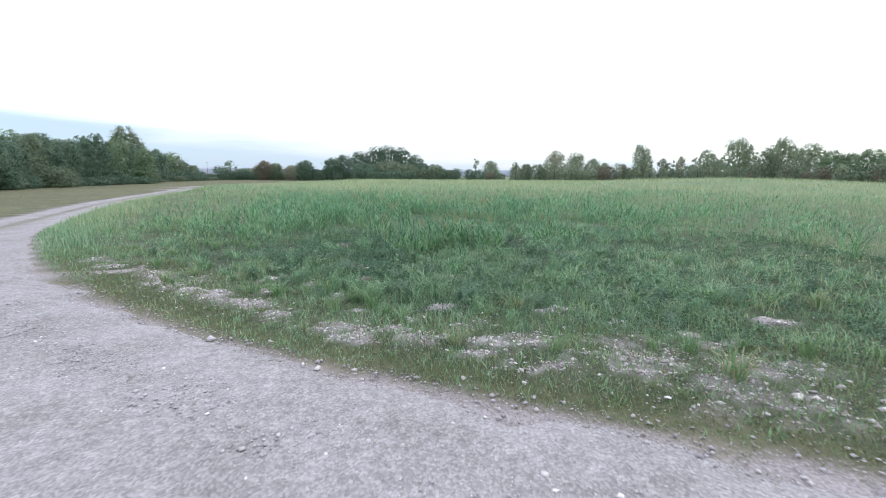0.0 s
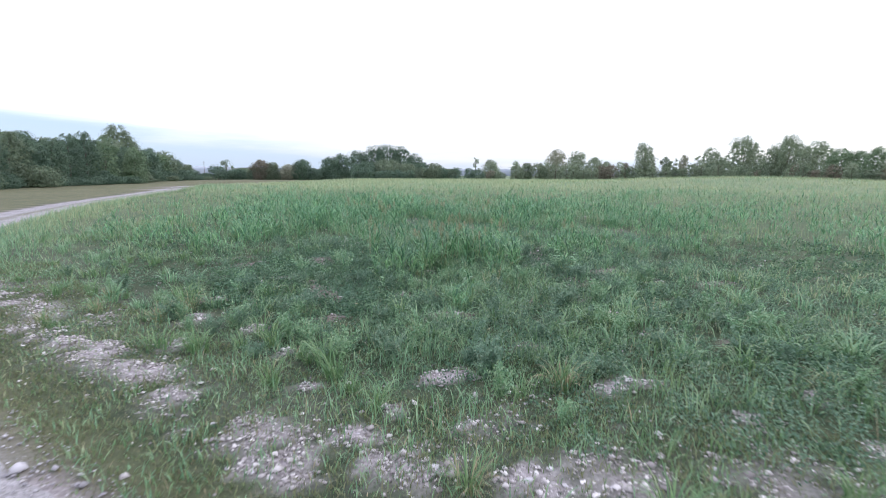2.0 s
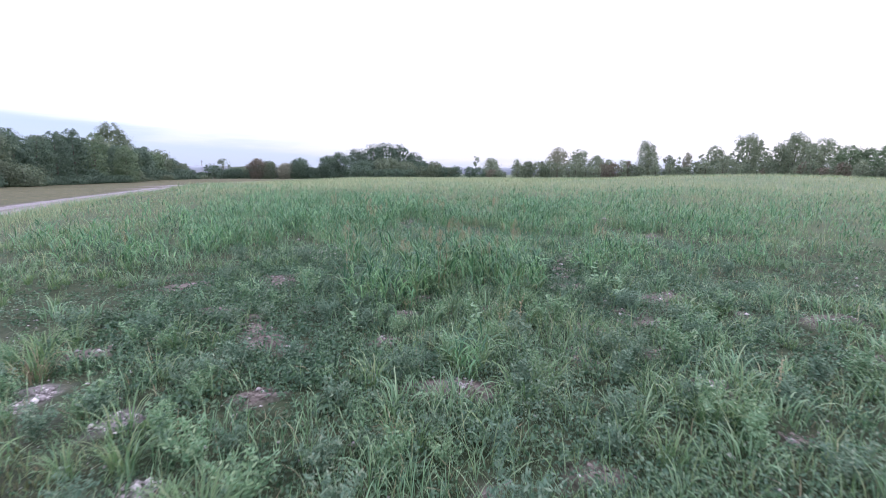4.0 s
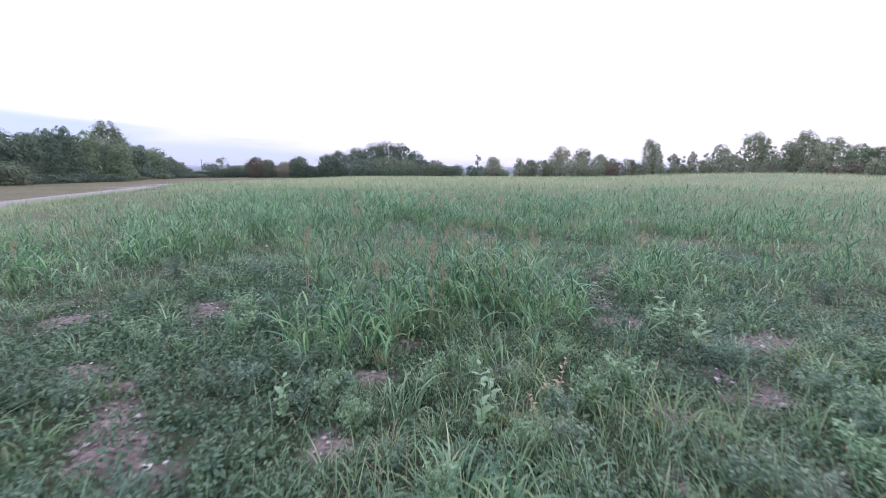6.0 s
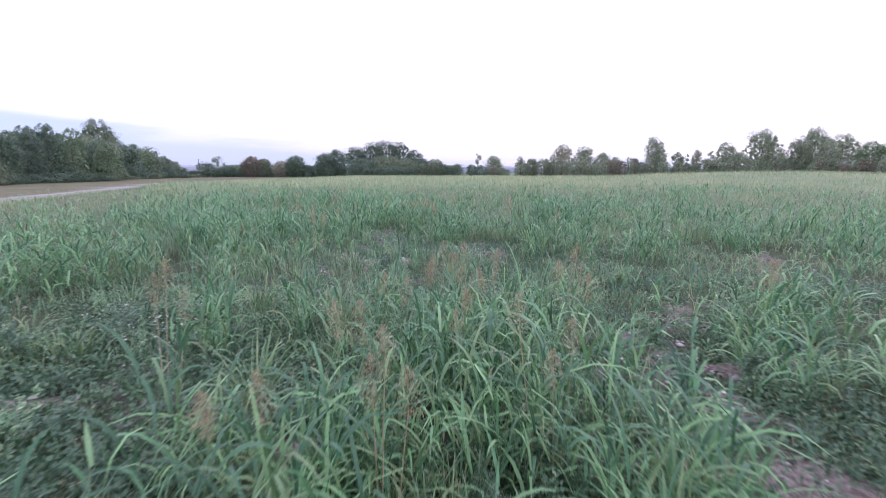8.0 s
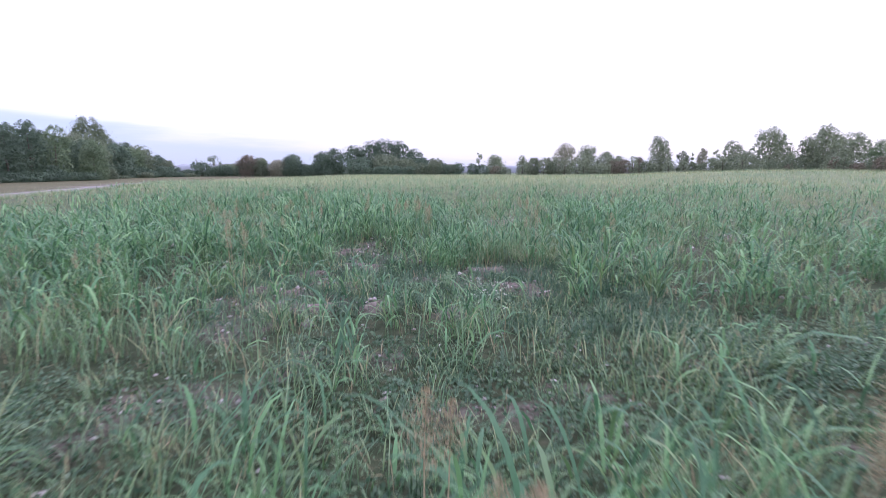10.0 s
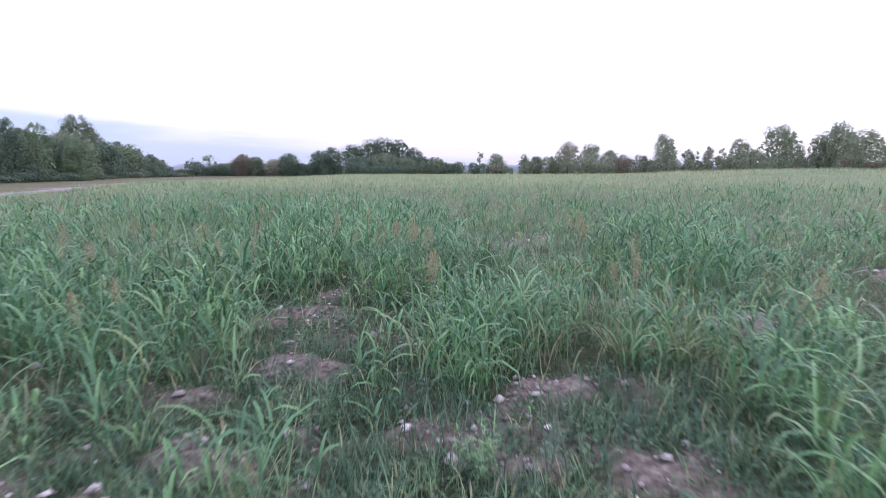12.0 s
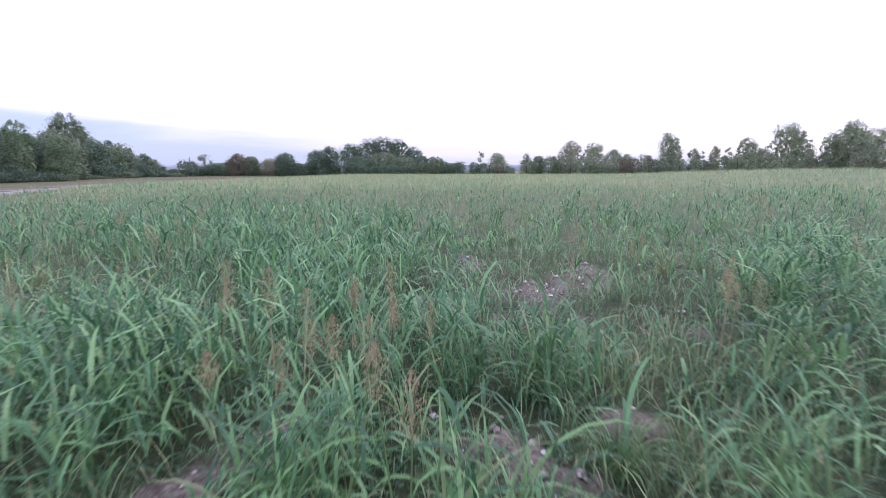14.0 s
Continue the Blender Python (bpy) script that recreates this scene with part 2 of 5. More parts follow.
GRAVEL_BANKS = [(-1.79, 9.57, 0.4, 0.26), (5.46, 9.62, 0.28, 0.18), (-0.55, 9.84, 0.13, 0.14), (4.02, 9.95, 0.43, 0.18), (0.91, 10.0, 0.16, 0.12), (1.82, 10.32, 0.22, 0.24), (-1.5, 10.39, 0.12, 0.14), (2.1, 10.47, 0.25, 0.14),
                (-0.02, 10.56, 0.32, 0.32), (-3.51, 10.77, 0.28, 0.42), (-3.67, 11.18, 0.2, 0.17), (-4.41, 11.3, 0.34, 0.26), (-2.09, 11.38, 0.16, 0.16), (-4.73, 11.56, 0.42, 0.24), (-3.66, 11.65, 0.16, 0.18), (-5.25, 11.78, 0.62, 0.36),
                (-2.79, 12.34, 0.2, 0.16), (-6.31, 12.49, 0.55, 0.46), (-3.88, 12.63, 0.15, 0.27), (-5.4, 12.8, 0.28, 0.5), (-7.95, 13.8, 0.45, 0.35), (-8.51, 14.3, 0.45, 0.32), (-9.4, 15.1, 0.35, 0.32)]
WEEDY_GAPS = [(0.3, 11.41, 0.2, 0.11), (1.2, 11.58, 0.17, 0.1), (3.87, 11.64, 0.25, 0.14), (2.85, 12.03, 0.14, 0.16), (-1.77, 12.71, 0.15, 0.16), (2.72, 13.01, 0.2, 0.2), (0.06, 13.09, 0.32, 0.22), (1.6, 13.69, 0.15, 0.1), (5.14, 13.91, 0.3, 0.2),
              (-4.14, 13.93, 0.16, 0.26), (1.66, 13.99, 0.17, 0.2), (-1.84, 14.13, 0.18, 0.16), (2.73, 14.16, 0.25, 0.16), (-2.32, 14.46, 0.2, 0.18), (-0.68, 14.47, 0.17, 0.16), (1.98, 14.84, 0.17, 0.17), (0.89, 14.94, 0.15, 0.18),
              (-2.6, 15.0, 0.17, 0.14), (3.07, 15.22, 0.24, 0.19), (-1.01, 15.47, 0.15, 0.13), (5.79, 15.48, 0.33, 0.22), (3.21, 15.54, 0.18, 0.26), (2.99, 15.65, 0.27, 0.32)]
EARTH_GAPS = [(-2.72, 15.73, 0.16, 0.16), (-3.32, 15.77, 0.24, 0.16), (-0.69, 15.79, 0.27, 0.19), (4.67, 15.8, 0.16, 0.2), (0.81, 15.91, 0.22, 0.2), (4.17, 16.23, 0.28, 0.19), (-0.31, 16.67, 0.18, 0.17), (3.95, 16.77, 0.42, 0.28), (2.73, 17.26, 0.21, 0.17),
              (2.46, 17.44, 0.28, 0.33), (-4.97, 17.67, 0.24, 0.23), (-0.67, 17.84, 0.16, 0.15), (-3.33, 18.01, 0.34, 0.45), (-2.1, 18.23, 0.17, 0.19), (2.63, 18.63, 0.23, 0.28), (-2.56, 18.77, 0.23, 0.32), (-2.37, 19.09, 0.3, 0.27),
              (2.42, 19.09, 0.16, 0.2), (2.56, 19.44, 0.16, 0.26), (2.87, 20.13, 0.16, 0.15), (2.5, 20.22, 0.19, 0.18), (3.36, 20.78, 0.23, 0.24)]
CLOD_GAPS = [(-1.01, 20.88, 0.12, 0.17), (3.62, 21.29, 0.2, 0.3), (2.91, 21.69, 0.15, 0.17), (0.4, 24.66, 0.16, 0.12), (-1.3, 24.68, 0.2, 0.14), (-1.77, 24.78, 0.19, 0.13), (-0.48, 24.84, 0.16, 0.15), (7.36, 25.3, 0.25, 0.38), (1.58, 25.45, 0.15, 0.14),
             (-1.73, 25.48, 0.25, 0.18), (-2.3, 25.61, 0.14, 0.16), (1.38, 25.84, 0.16, 0.16), (0.74, 25.89, 0.15, 0.12), (-1.09, 26.0, 0.18, 0.12), (1.74, 26.04, 0.16, 0.16), (-1.55, 26.09, 0.16, 0.15), (-0.02, 26.37, 0.3, 0.18),
             (-0.72, 26.43, 0.22, 0.14), (-1.84, 26.9, 0.18, 0.1), (0.84, 26.93, 0.28, 0.22), (1.19, 27.01, 0.18, 0.12), (-0.84, 27.48, 0.14, 0.15)]
FAR_GAPS = [(-1.36, 27.63, 0.3, 0.26), (-1.37, 27.98, 0.26, 0.17), (3.64, 28.45, 0.25, 0.27), (3.82, 28.75, 0.26, 0.36), (-1.83, 28.88, 0.2, 0.2), (-1.65, 29.19, 0.34, 0.18), (2.44, 29.67, 0.28, 0.2), (-1.42, 30.07, 0.2, 0.18), (5.22, 30.19, 0.2, 0.26),
            (0.51, 30.44, 0.26, 0.31), (-0.87, 30.67, 0.25, 0.16), (1.45, 30.95, 0.17, 0.16), (7.83, 31.24, 0.4, 0.56), (2.86, 32.85, 0.3, 0.2), (-0.03, 34.0, 0.28, 0.3), (1.65, 34.6, 0.4, 0.55), (2.6, 36.2, 0.3, 0.5), (0.6, 37.0, 0.3, 0.5)]
# Low growth round the bare places, and spots where the sorghum stands rank and dark: x, y and half widths.
LOW_SPOTS = [(-1.6, 25.4, 1.8, 1.5), (2.65, 19.2, 1.6, 2.5), (-2.6, 18.5, 1.6, 1.4), (0.2, 25.9, 2.4, 1.3), (3.5, 21.2, 0.8, 0.8), (3.6, 16.4, 2.0, 1.1), (1.7, 34.8, 1.0, 1.2), (-1.2, 28.4, 1.1, 1.5),
             (3.7, 28.7, 1.0, 0.8), (-5.0, 17.8, 1.2, 0.9), (2.8, 33.0, 0.9, 0.6), (-0.9, 30.7, 0.5, 0.3), (0.5, 30.4, 0.5, 0.45), (-0.5, 23.1, 0.9, 0.6), (5.2, 30.2, 1.0, 0.8), (-0.1, 34.2, 0.7, 0.6), (0.0, 22.0, 1.9, 1.2)]
LUSH_SPOTS = [(-9.3, 38.8, 3.0, 2.2), (-2.6, 36.0, 2.6, 1.6), (3.9, 30.2, 1.6, 1.3), (24.0, 57.0, 3.0, 2.0), (34.6, 65.0, 3.6, 2.2), (12.2, 51.0, 3.4, 2.2), (-0.9, 40.2, 2.2, 1.6), (12.4, 36.2, 2.2, 1.5), (-7.0, 46.0, 3.0, 2.0), (-11.6, 32.0, 2.0, 1.4),
              (-8.0, 29.6, 1.6, 1.2), (-3.2, 32.3, 1.8, 1.2), (10.2, 38.4, 2.0, 1.4), (7.5, 20.4, 1.2, 0.9), (-12.8, 47.5, 3.0, 2.0), (14.6, 45.5, 3.0, 2.0), (21.8, 56.3, 2.8, 2.0), (-30.0, 87.0, 6.0, 4.0), (-14.8, 56.2, 3.0, 2.0)]
WEEDY_GAPS, EARTH_GAPS = ([(cx, cy, 1.25 * rx, 1.25 * ry) for cx, cy, rx, ry in spots] for spots in (WEEDY_GAPS, EARTH_GAPS))
CLOD_GAPS, FAR_GAPS = ([(cx, cy, 1.35 * rx, 1.35 * ry) for cx, cy, rx, ry in spots] for spots in (CLOD_GAPS, FAR_GAPS))
EARTH_GAPS += [(3.1, 20.48, 0.18, 0.24), (2.47, 19.32, 0.26, 0.3), (3.09, 19.17, 0.28, 0.28), (2.4, 18.55, 0.24, 0.24), (3.22, 20.85, 0.28, 0.24), (2.28, 19.93, 0.2, 0.18), (-2.87, 15.42, 0.22, 0.2), (-3.25, 17.04, 0.28, 0.3), (-3.45, 18.1, 0.36, 0.42), (-2.45, 14.8, 0.2, 0.16)]
FIELD_GAPS = [spot for spot in EARTH_GAPS if spot[1] > 17] + CLOD_GAPS + FAR_GAPS


def spread(spots, x, y):
    x, y = np.asarray(x, float), np.asarray(y, float)
    wob = 0.8 * (vnoise(x, y, 0.45, 3) - 0.5) + 0.55 * (vnoise(x, y, 0.16, 4) - 0.5)
    m = np.zeros(np.broadcast(x, y).shape)
    for cx, cy, rx, ry in spots:
        near = (abs(x - cx) < 3 * rx) & (abs(y - cy) < 3 * ry)
        if near.any():
            d = np.hypot((x[near] - cx) / rx, (y[near] - cy) / ry) + wob[near] * 1.6
            m[near] = np.maximum(m[near], 1 - smooth(d, 0.45, 1.15))
    return m


def soil_at(x, y):
    """1 on open soil in the field: the larger gaps, and smaller ones where the growth is low."""
    x, y = np.asarray(x, float), np.asarray(y, float)
    thin = spread(LOW_SPOTS, x, y) * smooth(0.65 * vnoise(x, y, 0.5, 11) + 0.35 * vnoise(x, y, 0.17, 12), 0.5, 0.64) * smooth(y, 16, 18)
    return np.maximum.reduce([spread(WEEDY_GAPS + EARTH_GAPS, x, y), spread(CLOD_GAPS + FAR_GAPS, x, y), 0.6 * thin])


def gravel_at(x, y):
    """1 on the gravel beside the track: a broken ridge along it, and a wide loose scatter towards +x."""
    x, y = np.asarray(x, float), np.asarray(y, float)
    s = from_edge(x, y)
    n = 0.45 * vnoise(x, y, 0.7, 101) + 0.3 * vnoise(x, y, 0.25, 102) + 0.25 * vnoise(x, y, 0.1, 104)
    ridge = np.exp(-((s - 1.5 - 0.6 * (vnoise(x, y, 2.0, 103) - 0.5)) / 0.36) ** 2) * smooth(n, 0.46, 0.62) * smooth(0.8 - x, -0.4, 0.4) * smooth(x, -11, -9)
    loose = smooth(n, 0.47, 0.68) * smooth(s, 0.25, 0.8) * (1 - smooth(s, 2.0, 3.8)) * smooth(x, -0.4, 0.9) * (1 - smooth(x, 8, 11))
    return np.clip(np.maximum.reduce([ridge, 0.72 * loose, spread(GRAVEL_NEAR + GRAVEL_BANKS, x, y)]), 0, 1)


def bare(x, y):
    """1 where nothing grows."""
    s = from_edge(x, y)
    m = np.maximum(gravel_at(x, y) * (0.45 + 0.55 * smooth(0.6 * vnoise(x, y, 0.3, 57) + 0.4 * vnoise(x, y, 0.12, 58), 0.36, 0.54)), soil_at(x, y))
    loose = smooth(vnoise(x, y, 1.1, 8) * 0.7 + vnoise(x, y, 0.35, 9) * 0.3, 0.68, 0.8) * smooth(s, 0.8, 2) * (1 - 0.85 * smooth(y, 18, 22))
    return np.clip(np.maximum(m, loose * 0.9), 0, 1)


def ground_z(x, y):
    x, y = np.asarray(x, float), np.asarray(y, float)
    s = from_edge(x, y)
    off = smooth(s, 0.0, 1.2) + smooth(-s - ROAD_WIDTH(y), 0.0, 1.2)
    z = 0.05 * off + 0.10 * (vnoise(x, y, 2.4, 1) - 0.5) * off + 0.035 * (vnoise(x, y, 0.5, 2) - 0.5) * off
    g, b = gravel_at(x, y), soil_at(x, y)
    z += 0.032 * g + (0.04 + 0.05 * smooth(y, 23, 25)) * b + (g + b) * 0.06 * (vnoise(x, y, 0.22, 6) - 0.5)
    z += 0.4 * smooth(y, 60, 200) * smooth(s, 5, 30)
    z += 1.9 * np.exp(-((x - 66) / 34) ** 2 - ((y - 112) / 34) ** 2)
    return z


def mesh_of(verts, faces, name="mesh", soft=False):
    """A mesh from arrays: verts (N, 3), faces (M, k), all with k corners."""
    me = bpy.data.meshes.new(name)
    verts, faces = np.asarray(verts, np.float32), np.asarray(faces, np.int32)
    k = faces.shape[1]
    me.vertices.add(len(verts))
    me.vertices.foreach_set("co", verts.ravel())
    me.loops.add(faces.size)
    me.loops.foreach_set("vertex_index", faces.ravel())
    me.polygons.add(len(faces))
    me.polygons.foreach_set("loop_start", np.arange(0, faces.size, k, dtype=np.int32))
    if soft:
        me.polygons.foreach_set("use_smooth", np.ones(len(faces), bool))
    me.update(calc_edges=True)
    return me


def put(name, verts, faces, mat, parent=None, label="", soft=False):
    me = mesh_of(verts, faces, name, soft)
    me.materials.append(mat)
    ob = new(name, me)
    if parent:
        ob.parent = parent
    if label:
        tagged(ob, label)
    return ob


def merged(parts):
    """One pair of arrays out of several with faces of the same kind."""
    vs, fs, n = [], [], 0
    for v, f in parts:
        vs.append(v)
        fs.append(f + n)
        n += len(v)
    return np.concatenate(vs), np.concatenate(fs)


def blades(p, length, turn, lean, bend, width, segs, tip=1.4):
    """Ribbons that rise from p and bow over: arrays of N values each, segs quads a ribbon (the tip runs almost to a point)."""
    n = len(p)
    s = np.linspace(0, 1, segs + 1)
    mid = (s[:-1] + s[1:]) / 2
    theta = lean[:, None] + bend[:, None] * mid[None] ** tip
    step = (length / segs)[:, None]
    r = np.concatenate([np.zeros((n, 1)), np.cumsum(np.sin(theta) * step, 1)], 1)
    z = np.concatenate([np.zeros((n, 1)), np.cumsum(np.cos(theta) * step, 1)], 1)
    cx, cy = np.cos(turn)[:, None], np.sin(turn)[:, None]
    x, y, z = p[:, :1] + r * cx, p[:, 1:2] + r * cy, p[:, 2:3] + z
    prof = np.minimum(1, 0.55 + 1.6 * s) * (1 - s ** 2.4) + 0.03
    w = width[:, None] * prof[None] / 2
    skew = rng.uniform(-0.5, 0.5, n)[:, None]
    ax, ay, az = -cy * w, cx * w, skew * w
    v = np.stack([np.stack([x - ax, y - ay, z - az], -1), np.stack([x + ax, y + ay, z + az], -1)], 2).reshape(-1, 3)
    base = (np.arange(n) * (segs + 1) * 2)[:, None] + (np.arange(segs) * 2)[None]
    f = np.stack([base, base + 1, base + 3, base + 2], -1).reshape(-1, 4)
    return v, f


def flecks(p, normal, size, long=1.6):
    """Kite-shaped leaves at p that face along normal."""
    n = len(p)
    normal = normal / np.maximum(np.linalg.norm(normal, axis=1, keepdims=True), 1e-6)
    other = rng.normal(size=(n, 3))
    a = np.cross(normal, other)
    a /= np.maximum(np.linalg.norm(a, axis=1, keepdims=True), 1e-6)
    b = np.cross(normal, a)
    size = np.broadcast_to(size, n)[:, None]
    v = np.stack([p - a * size * long / 2, p + b * size / 2 + a * size * 0.1, p + a * size * long / 2, p - b * size / 2 + a * size * 0.1], 1).reshape(-1, 3)
    f = (np.arange(n) * 4)[:, None] + np.arange(4)[None]
    return v, f


def sprays(p, normal, size, long=1.35):
    """Pointed leaves of three corners at p that face along normal."""
    n = len(p)
    normal = normal / np.maximum(np.linalg.norm(normal, axis=1, keepdims=True), 1e-6)
    a = np.cross(normal, rng.normal(size=(n, 3)))
    a /= np.maximum(np.linalg.norm(a, axis=1, keepdims=True), 1e-6)
    b = np.cross(normal, a)
    size = np.broadcast_to(size, n)[:, None]
    v = np.stack([p - a * size * long / 2 - b * size / 2, p - a * size * long / 2 + b * size / 2, p + a * size * long / 2], 1).reshape(-1, 3)
    return v, (np.arange(n) * 3)[:, None] + np.arange(3)[None]


def ball(level):
    bm = bmesh.new()
    bmesh.ops.create_icosphere(bm, subdivisions=level, radius=1.0)
    bm.verts.ensure_lookup_table()
    v = np.array([q.co[:] for q in bm.verts])
    f = np.array([[q.index for q in t.verts] for t in bm.faces])
    bm.free()
    return v, f


ICO, ICO_FACES = ball(1)
BALL, BALL_FACES = ball(2)


def tube(points, radii, sides=6):
    """A tapered tube along points, closed by narrow ends."""
    points, rings = np.asarray(points, float), []
    for i, c in enumerate(points):
        d = points[min(i + 1, len(points) - 1)] - points[max(i - 1, 0)]
        d /= np.linalg.norm(d)
        a = np.cross(d, (0.31, 0.95, 0.05))
        a /= np.linalg.norm(a)
        b = np.cross(d, a)
        t = np.arange(sides) / sides * 2 * np.pi
        rings.append(c + radii[i] * (np.cos(t)[:, None] * a + np.sin(t)[:, None] * b))
    v = np.concatenate(rings)
    f = [(i * sides + j, i * sides + (j + 1) % sides, (i + 1) * sides + (j + 1) % sides, (i + 1) * sides + j) for i in range(len(points) - 1) for j in range(sides)]
    return v, np.array(f)


def in_view(x, y):
    return (abs(x) < 1.02 * (y - 1.0) + 2.5) & (y > 4.5)


def to_path(x, y):
    """Distance in the plan to the stretch that the walk covers."""
    return np.hypot(x, np.maximum(0, np.maximum(2 - y, y - 27.5)))


def scatter(per_m2, x0, x1, y0, y1):
    n = int(per_m2 * (x1 - x0) * (y1 - y0))
    return rng.uniform(x0, x1, n), rng.uniform(y0, y1, n)


# ---- ground: one sheet to the horizon ----
def steps(*spans):
    """Grid lines: (start, end, step) one after the other."""
    vals = []
    for a, b, d in spans:
        vals.append(np.arange(a, b, d))
    return np.concatenate(vals + [[spans[-1][1]]])


def ground_material():
    m = bpy.data.materials.new("field_soil")
    m.use_nodes = True
    n, l = m.node_tree.nodes, m.node_tree.links
    bsdf = n["Principled BSDF"]
    bsdf.inputs["Roughness"].default_value = 0.95
    bsdf.inputs["Specular IOR Level"].default_value = 0.15
    where = n.new("ShaderNodeNewGeometry")

    def noisy(scale, detail=5):
        t = n.new("ShaderNodeTexNoise")
        t.inputs["Scale"].default_value, t.inputs["Detail"].default_value = scale, detail
        l.new(where.outputs["Position"], t.inputs["Vector"])
        return t.outputs["Fac"]

    def ramp(fac, *cols):
        r = n.new("ShaderNodeValToRGB")
        while len(r.color_ramp.elements) < len(cols):
            r.color_ramp.elements.new(0.5)
        for i, c in enumerate(cols):
            r.color_ramp.elements[i].position = 0.3 + 0.4 * i / (len(cols) - 1)
            r.color_ramp.elements[i].color = (*c, 1)
        l.new(fac, r.inputs[0])
        return r.outputs[0]

    def blend(fac, a, b):
        x = n.new("ShaderNodeMix")
        x.data_type = "RGBA"
        l.new(fac, x.inputs["Factor"])
        l.new(a, x.inputs["A"])
        l.new(b, x.inputs["B"])
        return x.outputs["Result"]

    def attribute(name):
        x = n.new("ShaderNodeAttribute")
        x.attribute_name = name
        return x.outputs["Fac"]

    # litter under the plants, darkened to paint in the shade between tufts
    shaded_thatch = ramp(noisy(9), (0.027, 0.04, 0.02), (0.043, 0.064, 0.032), (0.07, 0.08, 0.045))
    soil = ramp(noisy(18), (0.075, 0.064, 0.055), (0.138, 0.121, 0.103), (0.235, 0.214, 0.187))
    gravel = ramp(noisy(26), (0.185, 0.168, 0.168), (0.275, 0.255, 0.25), (0.375, 0.355, 0.35))
    dry = ramp(noisy(1.2), (0.088, 0.1, 0.052), (0.126, 0.128, 0.07), (0.17, 0.158, 0.094))
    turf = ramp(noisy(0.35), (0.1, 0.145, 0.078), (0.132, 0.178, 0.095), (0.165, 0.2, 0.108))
    colour = blend(attribute("bare"), shaded_thatch, soil)
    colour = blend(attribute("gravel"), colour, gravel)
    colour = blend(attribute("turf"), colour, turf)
    colour = blend(attribute("dry"), colour, dry)
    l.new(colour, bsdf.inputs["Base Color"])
    b = n.new("ShaderNodeBump")
    b.inputs["Strength"].default_value, b.inputs["Distance"].default_value = 0.8, 0.03
    l.new(noisy(22, 8), b.inputs["Height"])
    l.new(b.outputs[0], bsdf.inputs["Normal"])
    return m


def build_ground():
    xs = steps((-4000, -900, 500), (-900, -140, 60), (-140, -40, 5), (-40, -9, 0.8), (-8, -4, 0.25), (-4, 4, 0.16), (4, 8, 0.25), (8, 40, 0.8), (40, 140, 5), (140, 900, 60), (900, 4000, 500))
    ys = steps((-4000, -900, 500), (-900, -60, 60), (-60, -2, 2), (-2, 4, 0.5), (4, 33, 0.16), (33, 60, 0.6), (60, 260, 4), (260, 900, 60), (900, 4000, 500))
    gx, gy = np.meshgrid(xs, ys, indexing="ij")
    x, y = gx.ravel(), gy.ravel()
    z = ground_z(x, y)
    near = smooth(-to_path(x, y), -14, -9)
    z = z + near * 0.035 * (vnoise(x, y, 0.19, 21) - 0.5) * smooth(from_edge(x, y), 0.1, 0.8)
    nx, ny = len(xs), len(ys)
    i, j = np.meshgrid(np.arange(nx - 1), np.arange(ny - 1), indexing="ij")
    a = (i * ny + j).ravel()
    faces = np.stack([a, a + ny, a + ny + 1, a + 1], 1)
    me = mesh_of(np.stack([x, y, z], 1), faces, "ground", soft=True)
    s = from_edge(x, y)
    w = ROAD_WIDTH(y)
    side = smooth(s, 0.4, 1.0) * (1 - smooth(s, 2.2, 4.0))
    values = {
        "bare": np.maximum(soil_at(x, y), 1 - smooth(abs(s + w / 2), w / 2, w / 2 + 0.4)),
        "gravel": np.clip(np.maximum(np.maximum(gravel_at(x, y) ** 1.5, 0.15 * side * vnoise(x, y, 0.6, 32)), 0.95 * (1 - smooth(abs(s + w / 2), w / 2 - 0.1, w / 2 + 0.3))), 0, 1),
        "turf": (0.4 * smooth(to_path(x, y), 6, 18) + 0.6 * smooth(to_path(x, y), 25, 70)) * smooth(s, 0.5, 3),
        "dry": np.maximum(smooth(-s - w, 0.0, 1.0) * (0.6 + 0.4 * vnoise(x, y, 6, 31)), 0.5 * smooth(s + 0.7 * (vnoise(x, y, 0.6, 33) - 0.5), -0.05, 0.25) * (1 - smooth(s, 0.3, 0.9))) * (1 - smooth(np.hypot(x, y), 200, 400)),
    }
    for name, v in values.items():
        me.attributes.new(name, "FLOAT", "POINT").data.foreach_set("value", v.astype(np.float32))
    me.materials.append(ground_material())
    tagged(new("ground", me), "weedy stony field soil with bare reddish patches", "ground", kind="structure")


build_ground()


